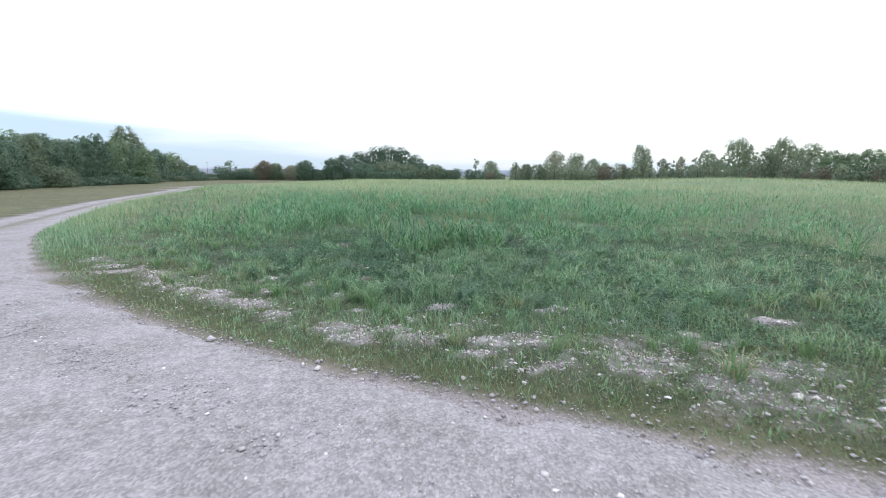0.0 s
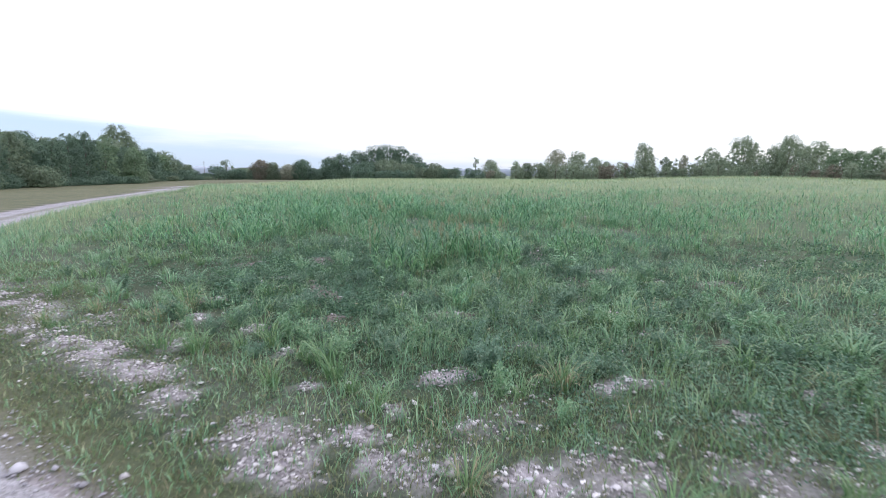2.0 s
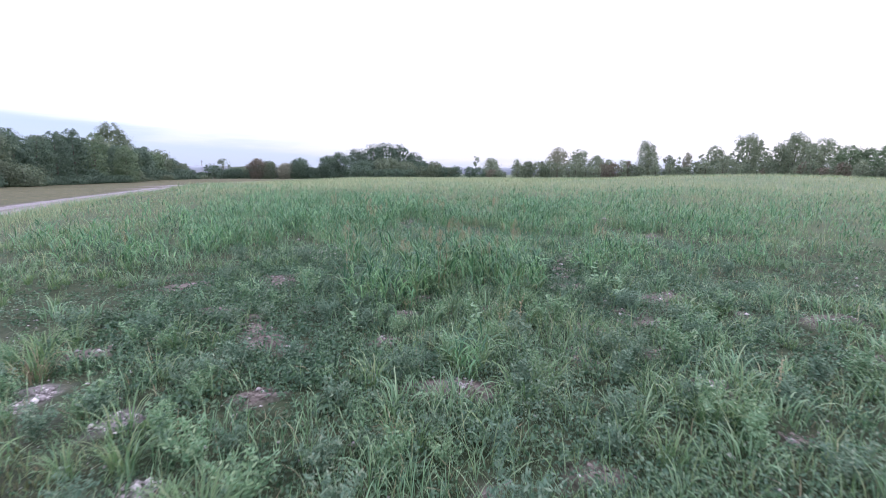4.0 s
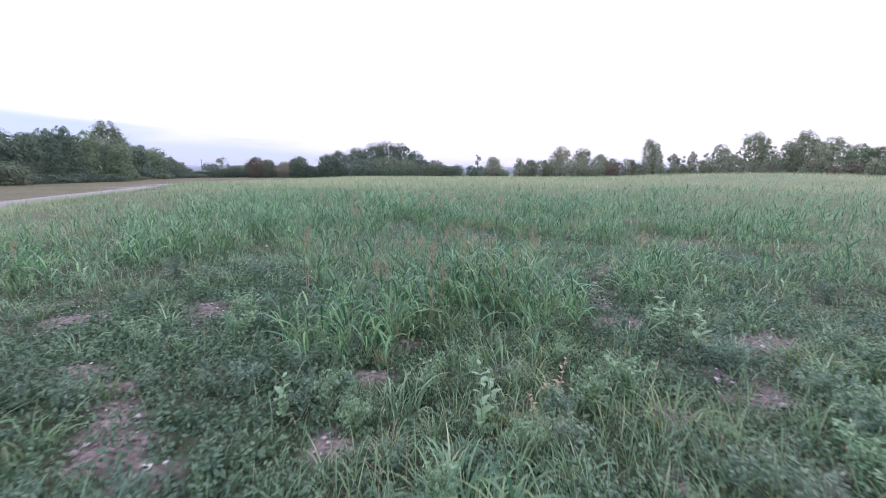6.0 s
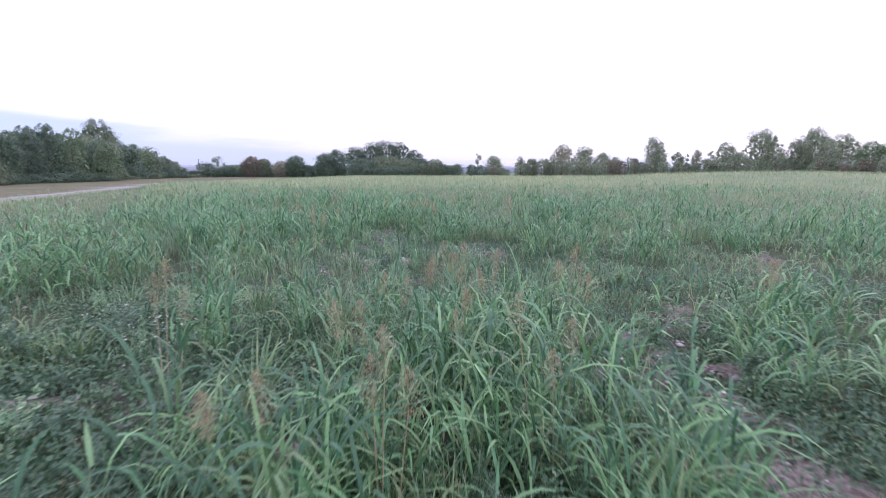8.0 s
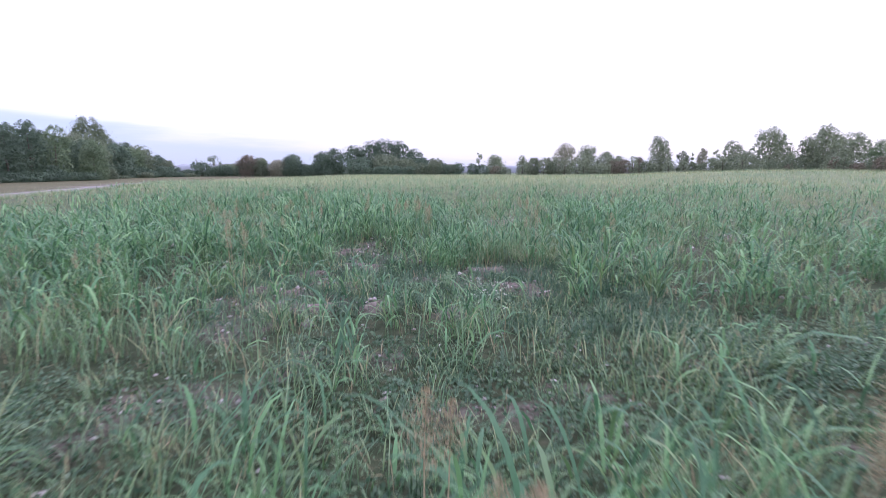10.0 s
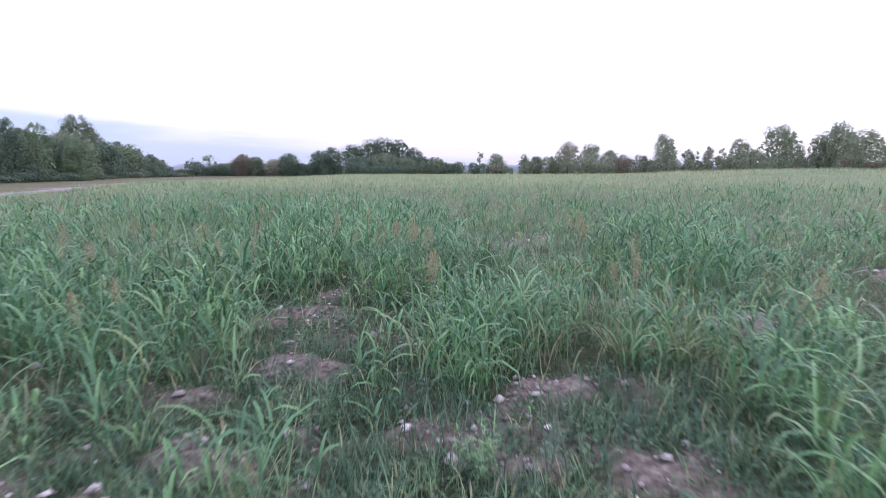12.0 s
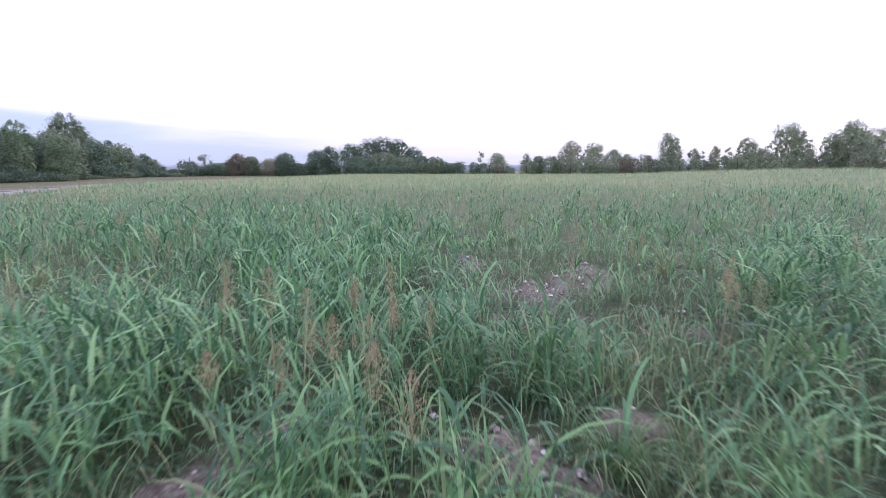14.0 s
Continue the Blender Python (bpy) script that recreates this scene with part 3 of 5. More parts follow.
# ---- gravel track ----
def road_material():
    m = bpy.data.materials.new("gravel_track")
    m.use_nodes = True
    n, l = m.node_tree.nodes, m.node_tree.links
    bsdf = n["Principled BSDF"]
    bsdf.inputs["Roughness"].default_value = 0.92
    bsdf.inputs["Specular IOR Level"].default_value = 0.2
    where = n.new("ShaderNodeNewGeometry")

    def texture(kind, scale):
        t = n.new(kind)
        t.inputs["Scale"].default_value = scale
        l.new(where.outputs["Position"], t.inputs["Vector"])
        return t

    fine, broad, cells = texture("ShaderNodeTexNoise", 55), texture("ShaderNodeTexNoise", 0.9), texture("ShaderNodeTexVoronoi", 38)
    fine.inputs["Detail"].default_value = broad.inputs["Detail"].default_value = 6

    def ramp(fac, lo, hi, *cols):
        r = n.new("ShaderNodeValToRGB")
        while len(r.color_ramp.elements) < len(cols):
            r.color_ramp.elements.new(0.5)
        for i, c in enumerate(cols):
            r.color_ramp.elements[i].position = lo + (hi - lo) * i / (len(cols) - 1)
            r.color_ramp.elements[i].color = (*c, 1)
        l.new(fac, r.inputs[0])
        return r.outputs[0]

    def blend(fac, a, b, kind="MIX"):
        x = n.new("ShaderNodeMix")
        x.data_type, x.blend_type = "RGBA", kind
        if isinstance(fac, float):
            x.inputs["Factor"].default_value = fac
        else:
            l.new(fac, x.inputs["Factor"])
        l.new(a, x.inputs["A"])
        l.new(b, x.inputs["B"])
        return x.outputs["Result"]

    sand = ramp(broad.outputs["Fac"], 0.35, 0.65, (0.198, 0.189, 0.182), (0.246, 0.239, 0.234), (0.288, 0.282, 0.279))
    chips = ramp(cells.outputs["Color"], 0.1, 0.9, (0.12, 0.115, 0.11), (0.25, 0.242, 0.236), (0.43, 0.42, 0.412))
    colour = blend(0.42, sand, chips)
    mottle = texture("ShaderNodeTexNoise", 7.0)
    mottle.inputs["Detail"].default_value = 5
    colour = blend(0.3, colour, ramp(mottle.outputs["Fac"], 0.34, 0.66, (0.3, 0.3, 0.31), (0.52, 0.515, 0.51), (0.72, 0.72, 0.725)), "OVERLAY")
    colour = blend(0.4, colour, fine.outputs["Fac"], "OVERLAY")
    worn = n.new("ShaderNodeAttribute")
    worn.attribute_name = "crown"
    colour = blend(worn.outputs["Fac"], colour, ramp(fine.outputs["Fac"], 0.3, 0.7, (0.09, 0.10, 0.055), (0.17, 0.16, 0.11)))
    l.new(colour, bsdf.inputs["Base Color"])
    b = n.new("ShaderNodeBump")
    b.inputs["Strength"].default_value, b.inputs["Distance"].default_value = 0.8, 0.012
    l.new(cells.outputs["Distance"], b.inputs["Height"])
    c = n.new("ShaderNodeBump")
    c.inputs["Strength"].default_value, c.inputs["Distance"].default_value = 0.6, 0.01
    l.new(fine.outputs["Fac"], c.inputs["Height"])
    l.new(b.outputs[0], c.inputs["Normal"])
    l.new(c.outputs[0], bsdf.inputs["Normal"])
    return m


def build_road():
    seg = np.hypot(*np.diff(EDGE, axis=0).T)
    along = np.concatenate([[0], np.cumsum(seg)])
    t = np.arange(0, along[-1], 0.3)
    ex, ey = np.interp(t, along, EDGE[:, 0]), np.interp(t, along, EDGE[:, 1])
    tx, ty = np.gradient(ex), np.gradient(ey)
    k = np.hypot(tx, ty)
    kernel = np.ones(15) / 15
    tx, ty = np.convolve(np.pad(tx / k, 7, "edge"), kernel, "valid"), np.convolve(np.pad(ty / k, 7, "edge"), kernel, "valid")
    k = np.hypot(tx, ty)
    ox, oy = -ty / k, tx / k                       # away from the field
    w = ROAD_WIDTH(ey)
    u = np.linspace(-0.08, 1.08, 28)
    x = ex[:, None] + ox[:, None] * w[:, None] * u[None]
    y = ey[:, None] + oy[:, None] * w[:, None] * u[None]
    nibble = 0.075 * (vnoise(x, y, 0.9, 44) - 0.35) + 0.05 * (vnoise(x, y, 0.3, 45) - 0.5)
    shoulder = smooth(u[None] - nibble, -0.05, 0.05) * (1 - smooth(u[None] + nibble, 0.95, 1.05))
    ruts = np.exp(-((u - 0.27) / 0.1) ** 2) + np.exp(-((u - 0.73) / 0.1) ** 2)
    z = ground_z(x.ravel(), y.ravel()).reshape(x.shape) * 0.3 - 0.05 + 0.085 * shoulder - 0.02 * ruts[None]
    z += 0.025 * (vnoise(x, y, 0.8, 41) - 0.5) + 0.012 * (vnoise(x, y, 0.25, 42) - 0.5)
    nx, ny = x.shape
    i, j = np.meshgrid(np.arange(nx - 1), np.arange(ny - 1), indexing="ij")
    a = (i * ny + j).ravel()
    me = mesh_of(np.stack([x, y, z], -1).reshape(-1, 3), np.stack([a, a + 1, a + ny + 1, a + ny], 1), "road", soft=True)
    far = smooth(ey, 16, 26)[:, None]
    crown = np.exp(-((u[None] - 0.47) / 0.1) ** 2) * far * (0.5 + 0.5 * vnoise(x, y, 1.5, 43)) * 0.9
    me.attributes.new("crown", "FLOAT", "POINT").data.foreach_set("value", crown.ravel().astype(np.float32))
    me.materials.append(road_material())
    tagged(new("road", me), "pale grey gravel farm track with two wheel ruts", "road", kind="structure")


build_road()


# ---- trees ----
def envelope(kind):
    """Crown outline: height of its foot, widest point and fullness, as shares of the tree's height."""
    return {"g": (0.10, 0.45), "t": (0.35, 0.7), "w": (0.25, 0.6), "d": (0.02, 0.5), "m": (0.02, 0.45), "l": (0.0, 0.42), "p": (0.04, 0.5), "r": (0.05, 0.5)}[kind]


WORDS = {
    "d": "dark green broadleaf tree in the hedgerow",
    "m": "green broadleaf tree at the edge of the field",
    "l": "light green leafy tree with low branches",
    "p": "pale grey-green tree with feathery crown",
    "g": "tall poplar with an open ragged crown",
    "t": "thin half-bare tree above the hedge",
    "r": "rusty brown tree beginning to turn",
    "w": "slender young tree above the hedge",
}


def tree(x, y, height, radius, kind, leaves, size, name="tree", label="", group="trees round the field", leaf=""):
    z0 = float(ground_z(np.array([x]), np.array([y]))[0])
    root = tagged(new(name), label or WORDS[kind], name, group)
    root.location = (x, y, z0)
    foot, wide = envelope(kind)
    h = height - z0
    thin = kind in "tw"
    # trunk and limbs
    bend = rng.normal(0, 0.04 * h, 2)
    line = [(bend[0] * k * k, bend[1] * k * k, h * k * 0.9) for k in np.linspace(0, 1, 7)]
    line[0] = (0, 0, -0.2)
    thick = 0.014 * h + 0.05
    put("trunk", *tube(line, [thick * (1.15 - k) for k in np.linspace(0, 1, 7)], 7), BARK, root)
    lobes = []
    limbs = []
    count = int(9 + radius * 2.6) if not thin else 9
    def girth(k):
        low = 0.6 if kind in "gp" else 0.9
        up = np.sqrt(np.clip(1 - (np.clip(k - 0.42, 0, 1) / 0.6) ** 2.2, 0.02, 1))
        return np.where(k > 0.42, up, low + (1 - low) * np.clip(k / 0.42, 0, 1) ** 0.8)

    for q in range(count):
        k = (q + rng.random()) / count
        out_r = radius * float(girth(k)) * rng.uniform(0.35, 0.85)
        turn = rng.uniform(0, 2 * math.pi) + q * 2.4
        kz = foot + (1 - foot) * k
        r = radius * (0.2 + 0.26 * rng.random()) * (0.6 + 0.4 * float(girth(k))) * (0.85 if thin else 1.2 - 0.5 * k)
        c = np.array([out_r * math.cos(turn) + bend[0] * kz * kz, out_r * math.sin(turn) + bend[1] * kz * kz, kz * h])
        c[2] = max(min(c[2], h - r * (1.35 if kind in "gp" else 0.9)), r * 0.5)
        lobes.append((c, r))
        s = max(0.04, kz - 0.25)
        start = np.array([bend[0] * s * s, bend[1] * s * s, s * h * 0.9])
        mid = (start + c) / 2 + (0, 0, 0.05 * h)
        limbs.append(tube([start, mid, c], [thick * 0.42 * (1.1 - kz), thick * 0.28 * (1.1 - kz), 0.02], 3))
    put("branchwork", *merged(limbs), BARK, root)
    weights = np.array([r * r for _, r in lobes])
    whole = int(leaves * {"g": 0.2, "t": 0.0, "w": 0.2}.get(kind, 0.33))      # leaves of the outer skin; the rest sit on the boughs
    pick = rng.choice(len(lobes), leaves - whole, p=weights / weights.sum())
    centre = np.array([c for c, _ in lobes])[pick]
    rad = np.array([r for _, r in lobes])[pick]
    d = rng.normal(size=(leaves - whole, 3))
    d /= np.linalg.norm(d, axis=1, keepdims=True)
    lump = 1 + 0.28 * np.sin(d[:, 0] * 5 + pick) * np.cos(d[:, 1] * 6 + 2 * pick) + 0.2 * np.sin(d[:, 2] * 9 + 3 * pick)
    p = centre + d * (rad * lump * rng.uniform(0.3, 1.0, len(d)) ** 0.6)[:, None] * np.array([1, 1, 1.5 if kind in "gp" else 0.95])
    if whole:
        k = 1 - rng.random(whole) ** 1.15
        turn = rng.uniform(0, 2 * np.pi, whole)
        swell = girth(k)
        ph = rng.uniform(0, 6.28, 4)
        lump = 0.84 + 0.15 * np.sin(3 * turn + 7 * k + ph[0]) + 0.13 * np.sin(5 * turn - 11 * k + ph[1]) + 0.08 * np.sin(9 * turn + 19 * k + ph[2])
        rr = 1.08 * radius * swell * lump * rng.uniform(0.4, 1.0, whole) ** 0.5
        zz = h * (foot + (1 - foot) * k) * (0.97 + 0.04 * np.sin(4 * turn + ph[3])) 
        q = np.stack([np.cos(turn) * rr + bend[0] * k * k, np.sin(turn) * rr + bend[1] * k * k, zz], 1)
        d2 = np.stack([np.cos(turn), np.sin(turn), 1.6 * (k - 0.45)], 1)
        p, d = np.concatenate([p, q]), np.concatenate([d, d2])
    p[:, 2] = np.maximum(p[:, 2], 0.1)
    boughs = [sprays(p, d + rng.normal(0, 0.38, (leaves, 3)) + (0, 0, 0.35), size * rng.uniform(0.6, 1.3, leaves))]
    if not thin:                                       # large shaded sprays inside the crown
        n = 520 if leaves > 1500 else 150
        k, turn = rng.uniform(0.0, 0.9, n), rng.uniform(0, 2 * np.pi, n)
        rr = radius * girth(k) * np.sqrt(rng.random(n)) * 0.8
        kz = foot + (0.94 - foot) * k
        q = np.stack([np.cos(turn) * rr + bend[0] * kz * kz, np.sin(turn) * rr + bend[1] * kz * kz, np.maximum(0.3, kz * h)], 1)
        boughs.append(sprays(q, rng.normal(0, 1, (n, 3)), (0.12 if leaves > 1500 else 0.17) * (radius + 0.1 * h) * rng.uniform(0.6, 1.2, n)))
    put("crown", *merged(boughs), LEAF[leaf or kind], root)
    return root


LEFT = [(-56.3, 50, 7.1, 3.6, "m"), (-57.9, 56, 7.2, 3.6, "d"), (-59.0, 62, 6.9, 3.6, "m"), (-60.5, 68, 7.1, 3.4, "d"), (-63.1, 74, 7.3, 3.2, "d"), (-64.8, 80, 8.4, 3.2, "m"), (-66.0, 86, 8.9, 3.2, "d"),
        (-66.3, 90, 8.1, 3.0, "d"), (-69.0, 98, 9.4, 3.0, "d"), (-70.0, 104, 10.3, 3.0, "d"), (-70.5, 110, 10.1, 3.0, "l"), (-102.2, 165, 17.5, 6.2, "g"), (-103.0, 160, 12.6, 3.0, "g"), (-69.2, 118, 8.1, 3.0, "l"),
        (-75.5, 125, 8.5, 3.2, "d"), (-102.5, 172, 11.6, 4.2, "d"), (-100.5, 178, 10.9, 4.0, "d"), (-103.5, 190, 8.9, 3.4, "d"), (-102.0, 197, 7.6, 3.2, "d"), (-89.2, 180, 5.4, 2.8, "m")]
MIDDLE = [(-97.0, 230, 8.6, 3.1, "w"), (-81.1, 210, 4.7, 4.7, "m"), (-68.6, 195, 7.6, 3.1, "r"), (-64.3, 195, 6.7, 2.6, "m"), (-57.7, 195, 5.9, 3.9, "p"), (-52.8, 194, 7.8, 3.5, "d"), (-48.6, 195, 4.5, 2.2, "d"),
          (-43.0, 200, 9.0, 4.0, "d"), (-39.3, 202, 10.4, 3.2, "d"), (-42.3, 262, 14.6, 6.8, "d"), (-35.3, 265, 17.2, 7.4, "d"), (-27.6, 262, 17.8, 7.4, "d"), (-21.0, 260, 16.8, 6.2, "d"), (-14.0, 255, 12.6, 5.0, "d"),
          (-24.5, 232, 9.2, 6.8, "m"), (-34.6, 230, 7.8, 6.2, "d"), (-16.0, 230, 7.4, 5.2, "m"), (-8.1, 225, 7.6, 3.8, "d"), (-3.0, 225, 7.4, 3.8, "m"), (3.4, 232, 5.0, 3.9, "d")]
RIGHT = [(19.2, 290, 12.2, 2.9, "t"), (25.1, 260, 10.1, 4.1, "m"), (38.2, 230, 7.8, 3.1, "d"), (44.6, 230, 7.8, 1.5, "d"), (53.9, 240, 14.4, 5.4, "p"), (63.9, 240, 13.7, 4.8, "m"), (70.5, 235, 10.7, 4.2, "m"),
         (75.9, 235, 8.7, 2.6, "m"), (82.8, 230, 8.1, 2.1, "r"), (91.6, 229, 17.2, 4.3, "g"), (99.0, 225, 10.6, 2.3, "d"), (113.4, 250, 11.2, 2.0, "t"), (104.1, 220, 11.4, 2.2, "p"), (120.6, 240, 11.8, 2.4, "t"),
         (109.6, 210, 13.8, 3.5, "m"), (112.6, 205, 10.0, 3.7, "m"), (112.6, 192, 17.3, 5.5, "g")]
FAR_RIGHT = [(125.5, 200, 9.3, 2.2, "m"), (107.7, 161, 15.2, 3.9, "g"), (107.2, 165, 11.9, 3.3, "m"), (122.9, 175, 12.5, 3.5, "m"), (129.7, 178, 14.7, 5.1, "m"), (116.0, 150, 10.6, 3.7, "l"), (120.8, 150, 9.8, 3.3, "l"),
             (111.8, 132, 10.1, 3.5, "l"), (114.2, 125, 10.7, 3.9, "l"), (115.2, 115, 9.7, 3.8, "m"), (116.6, 105, 8.7, 3.5, "l"), (116.8, 95, 8.6, 3.6, "m")]

for x, y, h, r, kind in LEFT:
    tree(x, y, h, r, kind, 12000 if kind != "g" else 17000, 0.145 if kind != "g" else 0.2, leaf="m" if kind == "g" else "")
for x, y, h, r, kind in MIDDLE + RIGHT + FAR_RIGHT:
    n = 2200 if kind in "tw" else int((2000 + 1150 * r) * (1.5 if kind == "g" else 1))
    # trees towards +x swap to paler leaves, which paints the haze over them
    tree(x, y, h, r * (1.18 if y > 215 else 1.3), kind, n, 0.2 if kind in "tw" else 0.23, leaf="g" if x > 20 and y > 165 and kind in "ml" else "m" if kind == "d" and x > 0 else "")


# ---- woodland behind the first row, and scrub along the edge of the field ----
def woodland_row(points, heights, kinds, leaves, size):
    for (x, y), h, k in zip(points, heights, kinds):
        tree(x, y, h, 3.4 + 0.1 * h, k, leaves, size, label="tree standing in the wood behind the first row", group="trees of the wood")


back = [(-64 - 0.13 * (y - 50) - rng.uniform(5, 9), y) for y in np.arange(46, 165, 6.5)]
woodland_row(back, [rng.uniform(8.0, 9.6) for _ in back], ["dlmd"[i % 4] for i in range(len(back))], 1700, 0.34)

deep = [(-97 - rng.uniform(0, 8), y) for y in np.arange(104, 162, 6.0)]
woodland_row(deep, [rng.uniform(10.6, 12.6) for _ in deep], ["gmdl"[i % 4] for i in range(len(deep))], 3000, 0.34)

HEDGE_LINE = rounded(np.array([(-56, 44), (-60, 66), (-66, 96), (-74, 128), (-81, 152), (-86, 178), (-78, 196), (-52, 198), (-30, 214), (0, 222), (40, 226), (85, 226), (108, 205), (104, 168), (106, 140), (106, 112), (108, 90)]), 2)


def scrub():
    seg = np.hypot(*np.diff(HEDGE_LINE, axis=0).T)
    along = np.concatenate([[0], np.cumsum(seg)])
    t = 0.0
    while t < along[-1]:
        x, y = np.interp(t, along, HEDGE_LINE[:, 0]), np.interp(t, along, HEDGE_LINE[:, 1])
        far = y > 185
        h = rng.uniform(5.2, 8.4) if far and 28 < x else rng.uniform(3.2, 5.8) if far else rng.uniform(3.4, 6.2) if x > 0 else rng.uniform(0.9, 3.6)
        r = rng.uniform(2.6, 4.4) if far else rng.uniform(1.9, 3.2)
        x, y = x + rng.normal(0, 1.0), y + rng.normal(0, 1.0)
        z = float(ground_z(np.array([x]), np.array([y]))[0])
        # bushes towards +x mostly take the haze-paled leaf colours, some rusty ones between
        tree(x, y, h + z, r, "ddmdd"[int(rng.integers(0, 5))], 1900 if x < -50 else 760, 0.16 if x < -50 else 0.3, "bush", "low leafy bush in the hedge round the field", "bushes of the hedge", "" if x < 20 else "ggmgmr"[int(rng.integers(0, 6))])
        t += r * rng.uniform(0.9, 1.4)


scrub()


# ---- things far off ----
def backdrop():
    """A low wooded skyline on the far plain."""
    t = np.linspace(radians(20), radians(160), 500)
    d = 900 + 60 * np.sin(t * 9)
    x, y = d * np.cos(t), d * np.sin(t)
    h = 5 + 7 * vnoise(x, y, 90, 61) + 4 * vnoise(x, y, 22, 62) + 2 * vnoise(x, y, 7, 63)
    rows = [np.stack([x, y, np.full_like(x, -1)], 1), np.stack([x, y, h * 0.7], 1), np.stack([x * 1.01, y * 1.01, h], 1), np.stack([x * 1.03, y * 1.03, np.full_like(x, -1)], 1)]
    v = np.concatenate(rows)
    n = len(t)
    f = np.concatenate([np.stack([np.arange(n - 1) + k * n, np.arange(1, n) + k * n, np.arange(1, n) + (k + 1) * n, np.arange(n - 1) + (k + 1) * n], 1) for k in range(3)])
    # the blue-grey paints aerial haze onto the trees
    mat = material("hazy_distant_trees", [(0.24, 0.28, 0.31), (0.29, 0.33, 0.36), (0.33, 0.37, 0.39)], 0.9, 0.06, 0.01, island=False)
    tagged(put("backdrop", v, f, mat), "low line of distant trees, painted bluish for haze", "backdrop", kind="structure")


backdrop()


def utility_pole(x, y, h):
    z = float(ground_z(np.array([x]), np.array([y]))[0])
    root = tagged(new("utility_pole"), "grey wooden utility pole beyond the hedge", "pole")
    root.location = (x, y, z)
    put("shaft", *tube([(0, 0, -0.3), (0, 0, h / 2), (0, 0, h)], [0.2, 0.17, 0.13], 8), POLE, root)
    put("crossarm", *tube([(-0.9, 0, h - 0.6), (0, 0, h - 0.6), (0.9, 0, h - 0.6)], [0.09, 0.09, 0.09], 6), POLE, root)
    for sx_ in (-0.8, 0.8):
        put("insulator", *tube([(sx_, 0, h - 0.55), (sx_, 0, h - 0.4), (sx_, 0, h - 0.3)], [0.07, 0.09, 0.04], 6), STONE, root)


utility_pole(-164, 350, 10.5)


# ---- grass of the field ----
def tallness(x, y):
    """0 where the weeds stay low, 1 where the sorghum grass stands high."""
    s = from_edge(x, y)
    wave = 4.8 * (vnoise(x, y, 2.6, 71) - 0.5) + 2.2 * (vnoise(x, y, 0.9, 79) - 0.5)
    rise = smooth(s + wave, 2.5, 6.0) * smooth(y + wave * 0.8 - 1.7 * smooth(abs(x - 0.2), 1.3, 3.0), 14.6, 20.6)
    holes = smooth(0.65 * vnoise(x, y, 1.9, 72) + 0.35 * vnoise(x, y, 0.7, 73), 0.28, 0.56)
    hollow = np.maximum(spread(LOW_SPOTS, x, y), spread([(cx, cy, rx * 1.5, ry * 1.5) for cx, cy, rx, ry in FIELD_GAPS], x, y))
    least = 0.15 + 0.35 * smooth(y, 27, 29)
    return rise * (least + (1 - least) * holes) * (1 - 0.92 * hollow)


def ring(d0, d1, per_m2, x0, x1, y0, y1):
    x, y = scatter(per_m2, x0, x1, y0, y1)
    d = to_path(x, y)
    s = from_edge(x, y)
    keep = in_view(x, y) & (d >= d0) & (d < d1) & (s > 0.15)
    return x[keep], y[keep]


grass, sorghum, lime, straw, heads, far_tufts, hollow_tufts = [], [], [], [], [], [], []


def grow(store, x, y, length, width, segs, lean=(0.05, 0.5), bend=(0.3, 1.6), tip=1.4):
    n = len(x)
    if n:
        p = np.stack([x, y, ground_z(x, y) - 0.01], 1)
        store.append(blades(p, length, rng.uniform(0, 2 * np.pi, n), rng.uniform(*lean, n), rng.uniform(*bend, n), width, segs, tip))


def culms(p, h, turn, lean, count, leaf, width, segs):
    """Upright stalks with leaves that stand off one by one and arch over at their tips."""
    n = len(p)
    out_ = [blades(p, h, turn, lean, np.zeros(n), np.full(n, 0.3) * width, 1)]
    which = np.repeat(np.arange(n), count)
    m = len(which)
    k = np.clip((np.tile(np.arange(count), n) + rng.random(m)) / count * 0.95, 0.03, 0.93)
    a, t = lean[which], turn[which]
    at = p[which] + (h[which] * k)[:, None] * np.stack([np.sin(a) * np.cos(t), np.sin(a) * np.sin(t), np.cos(a)], 1)
    out_.append(blades(at, leaf[which] * rng.uniform(0.6, 1.25, m) * (0.75 + 0.5 * np.sin(np.pi * k)), rng.uniform(0, 2 * np.pi, m), rng.uniform(0.15, 0.7, m), rng.uniform(0.9, 2.9, m),
                       width[which] * rng.uniform(0.65, 1.2, m), segs, 1.6))
    return out_


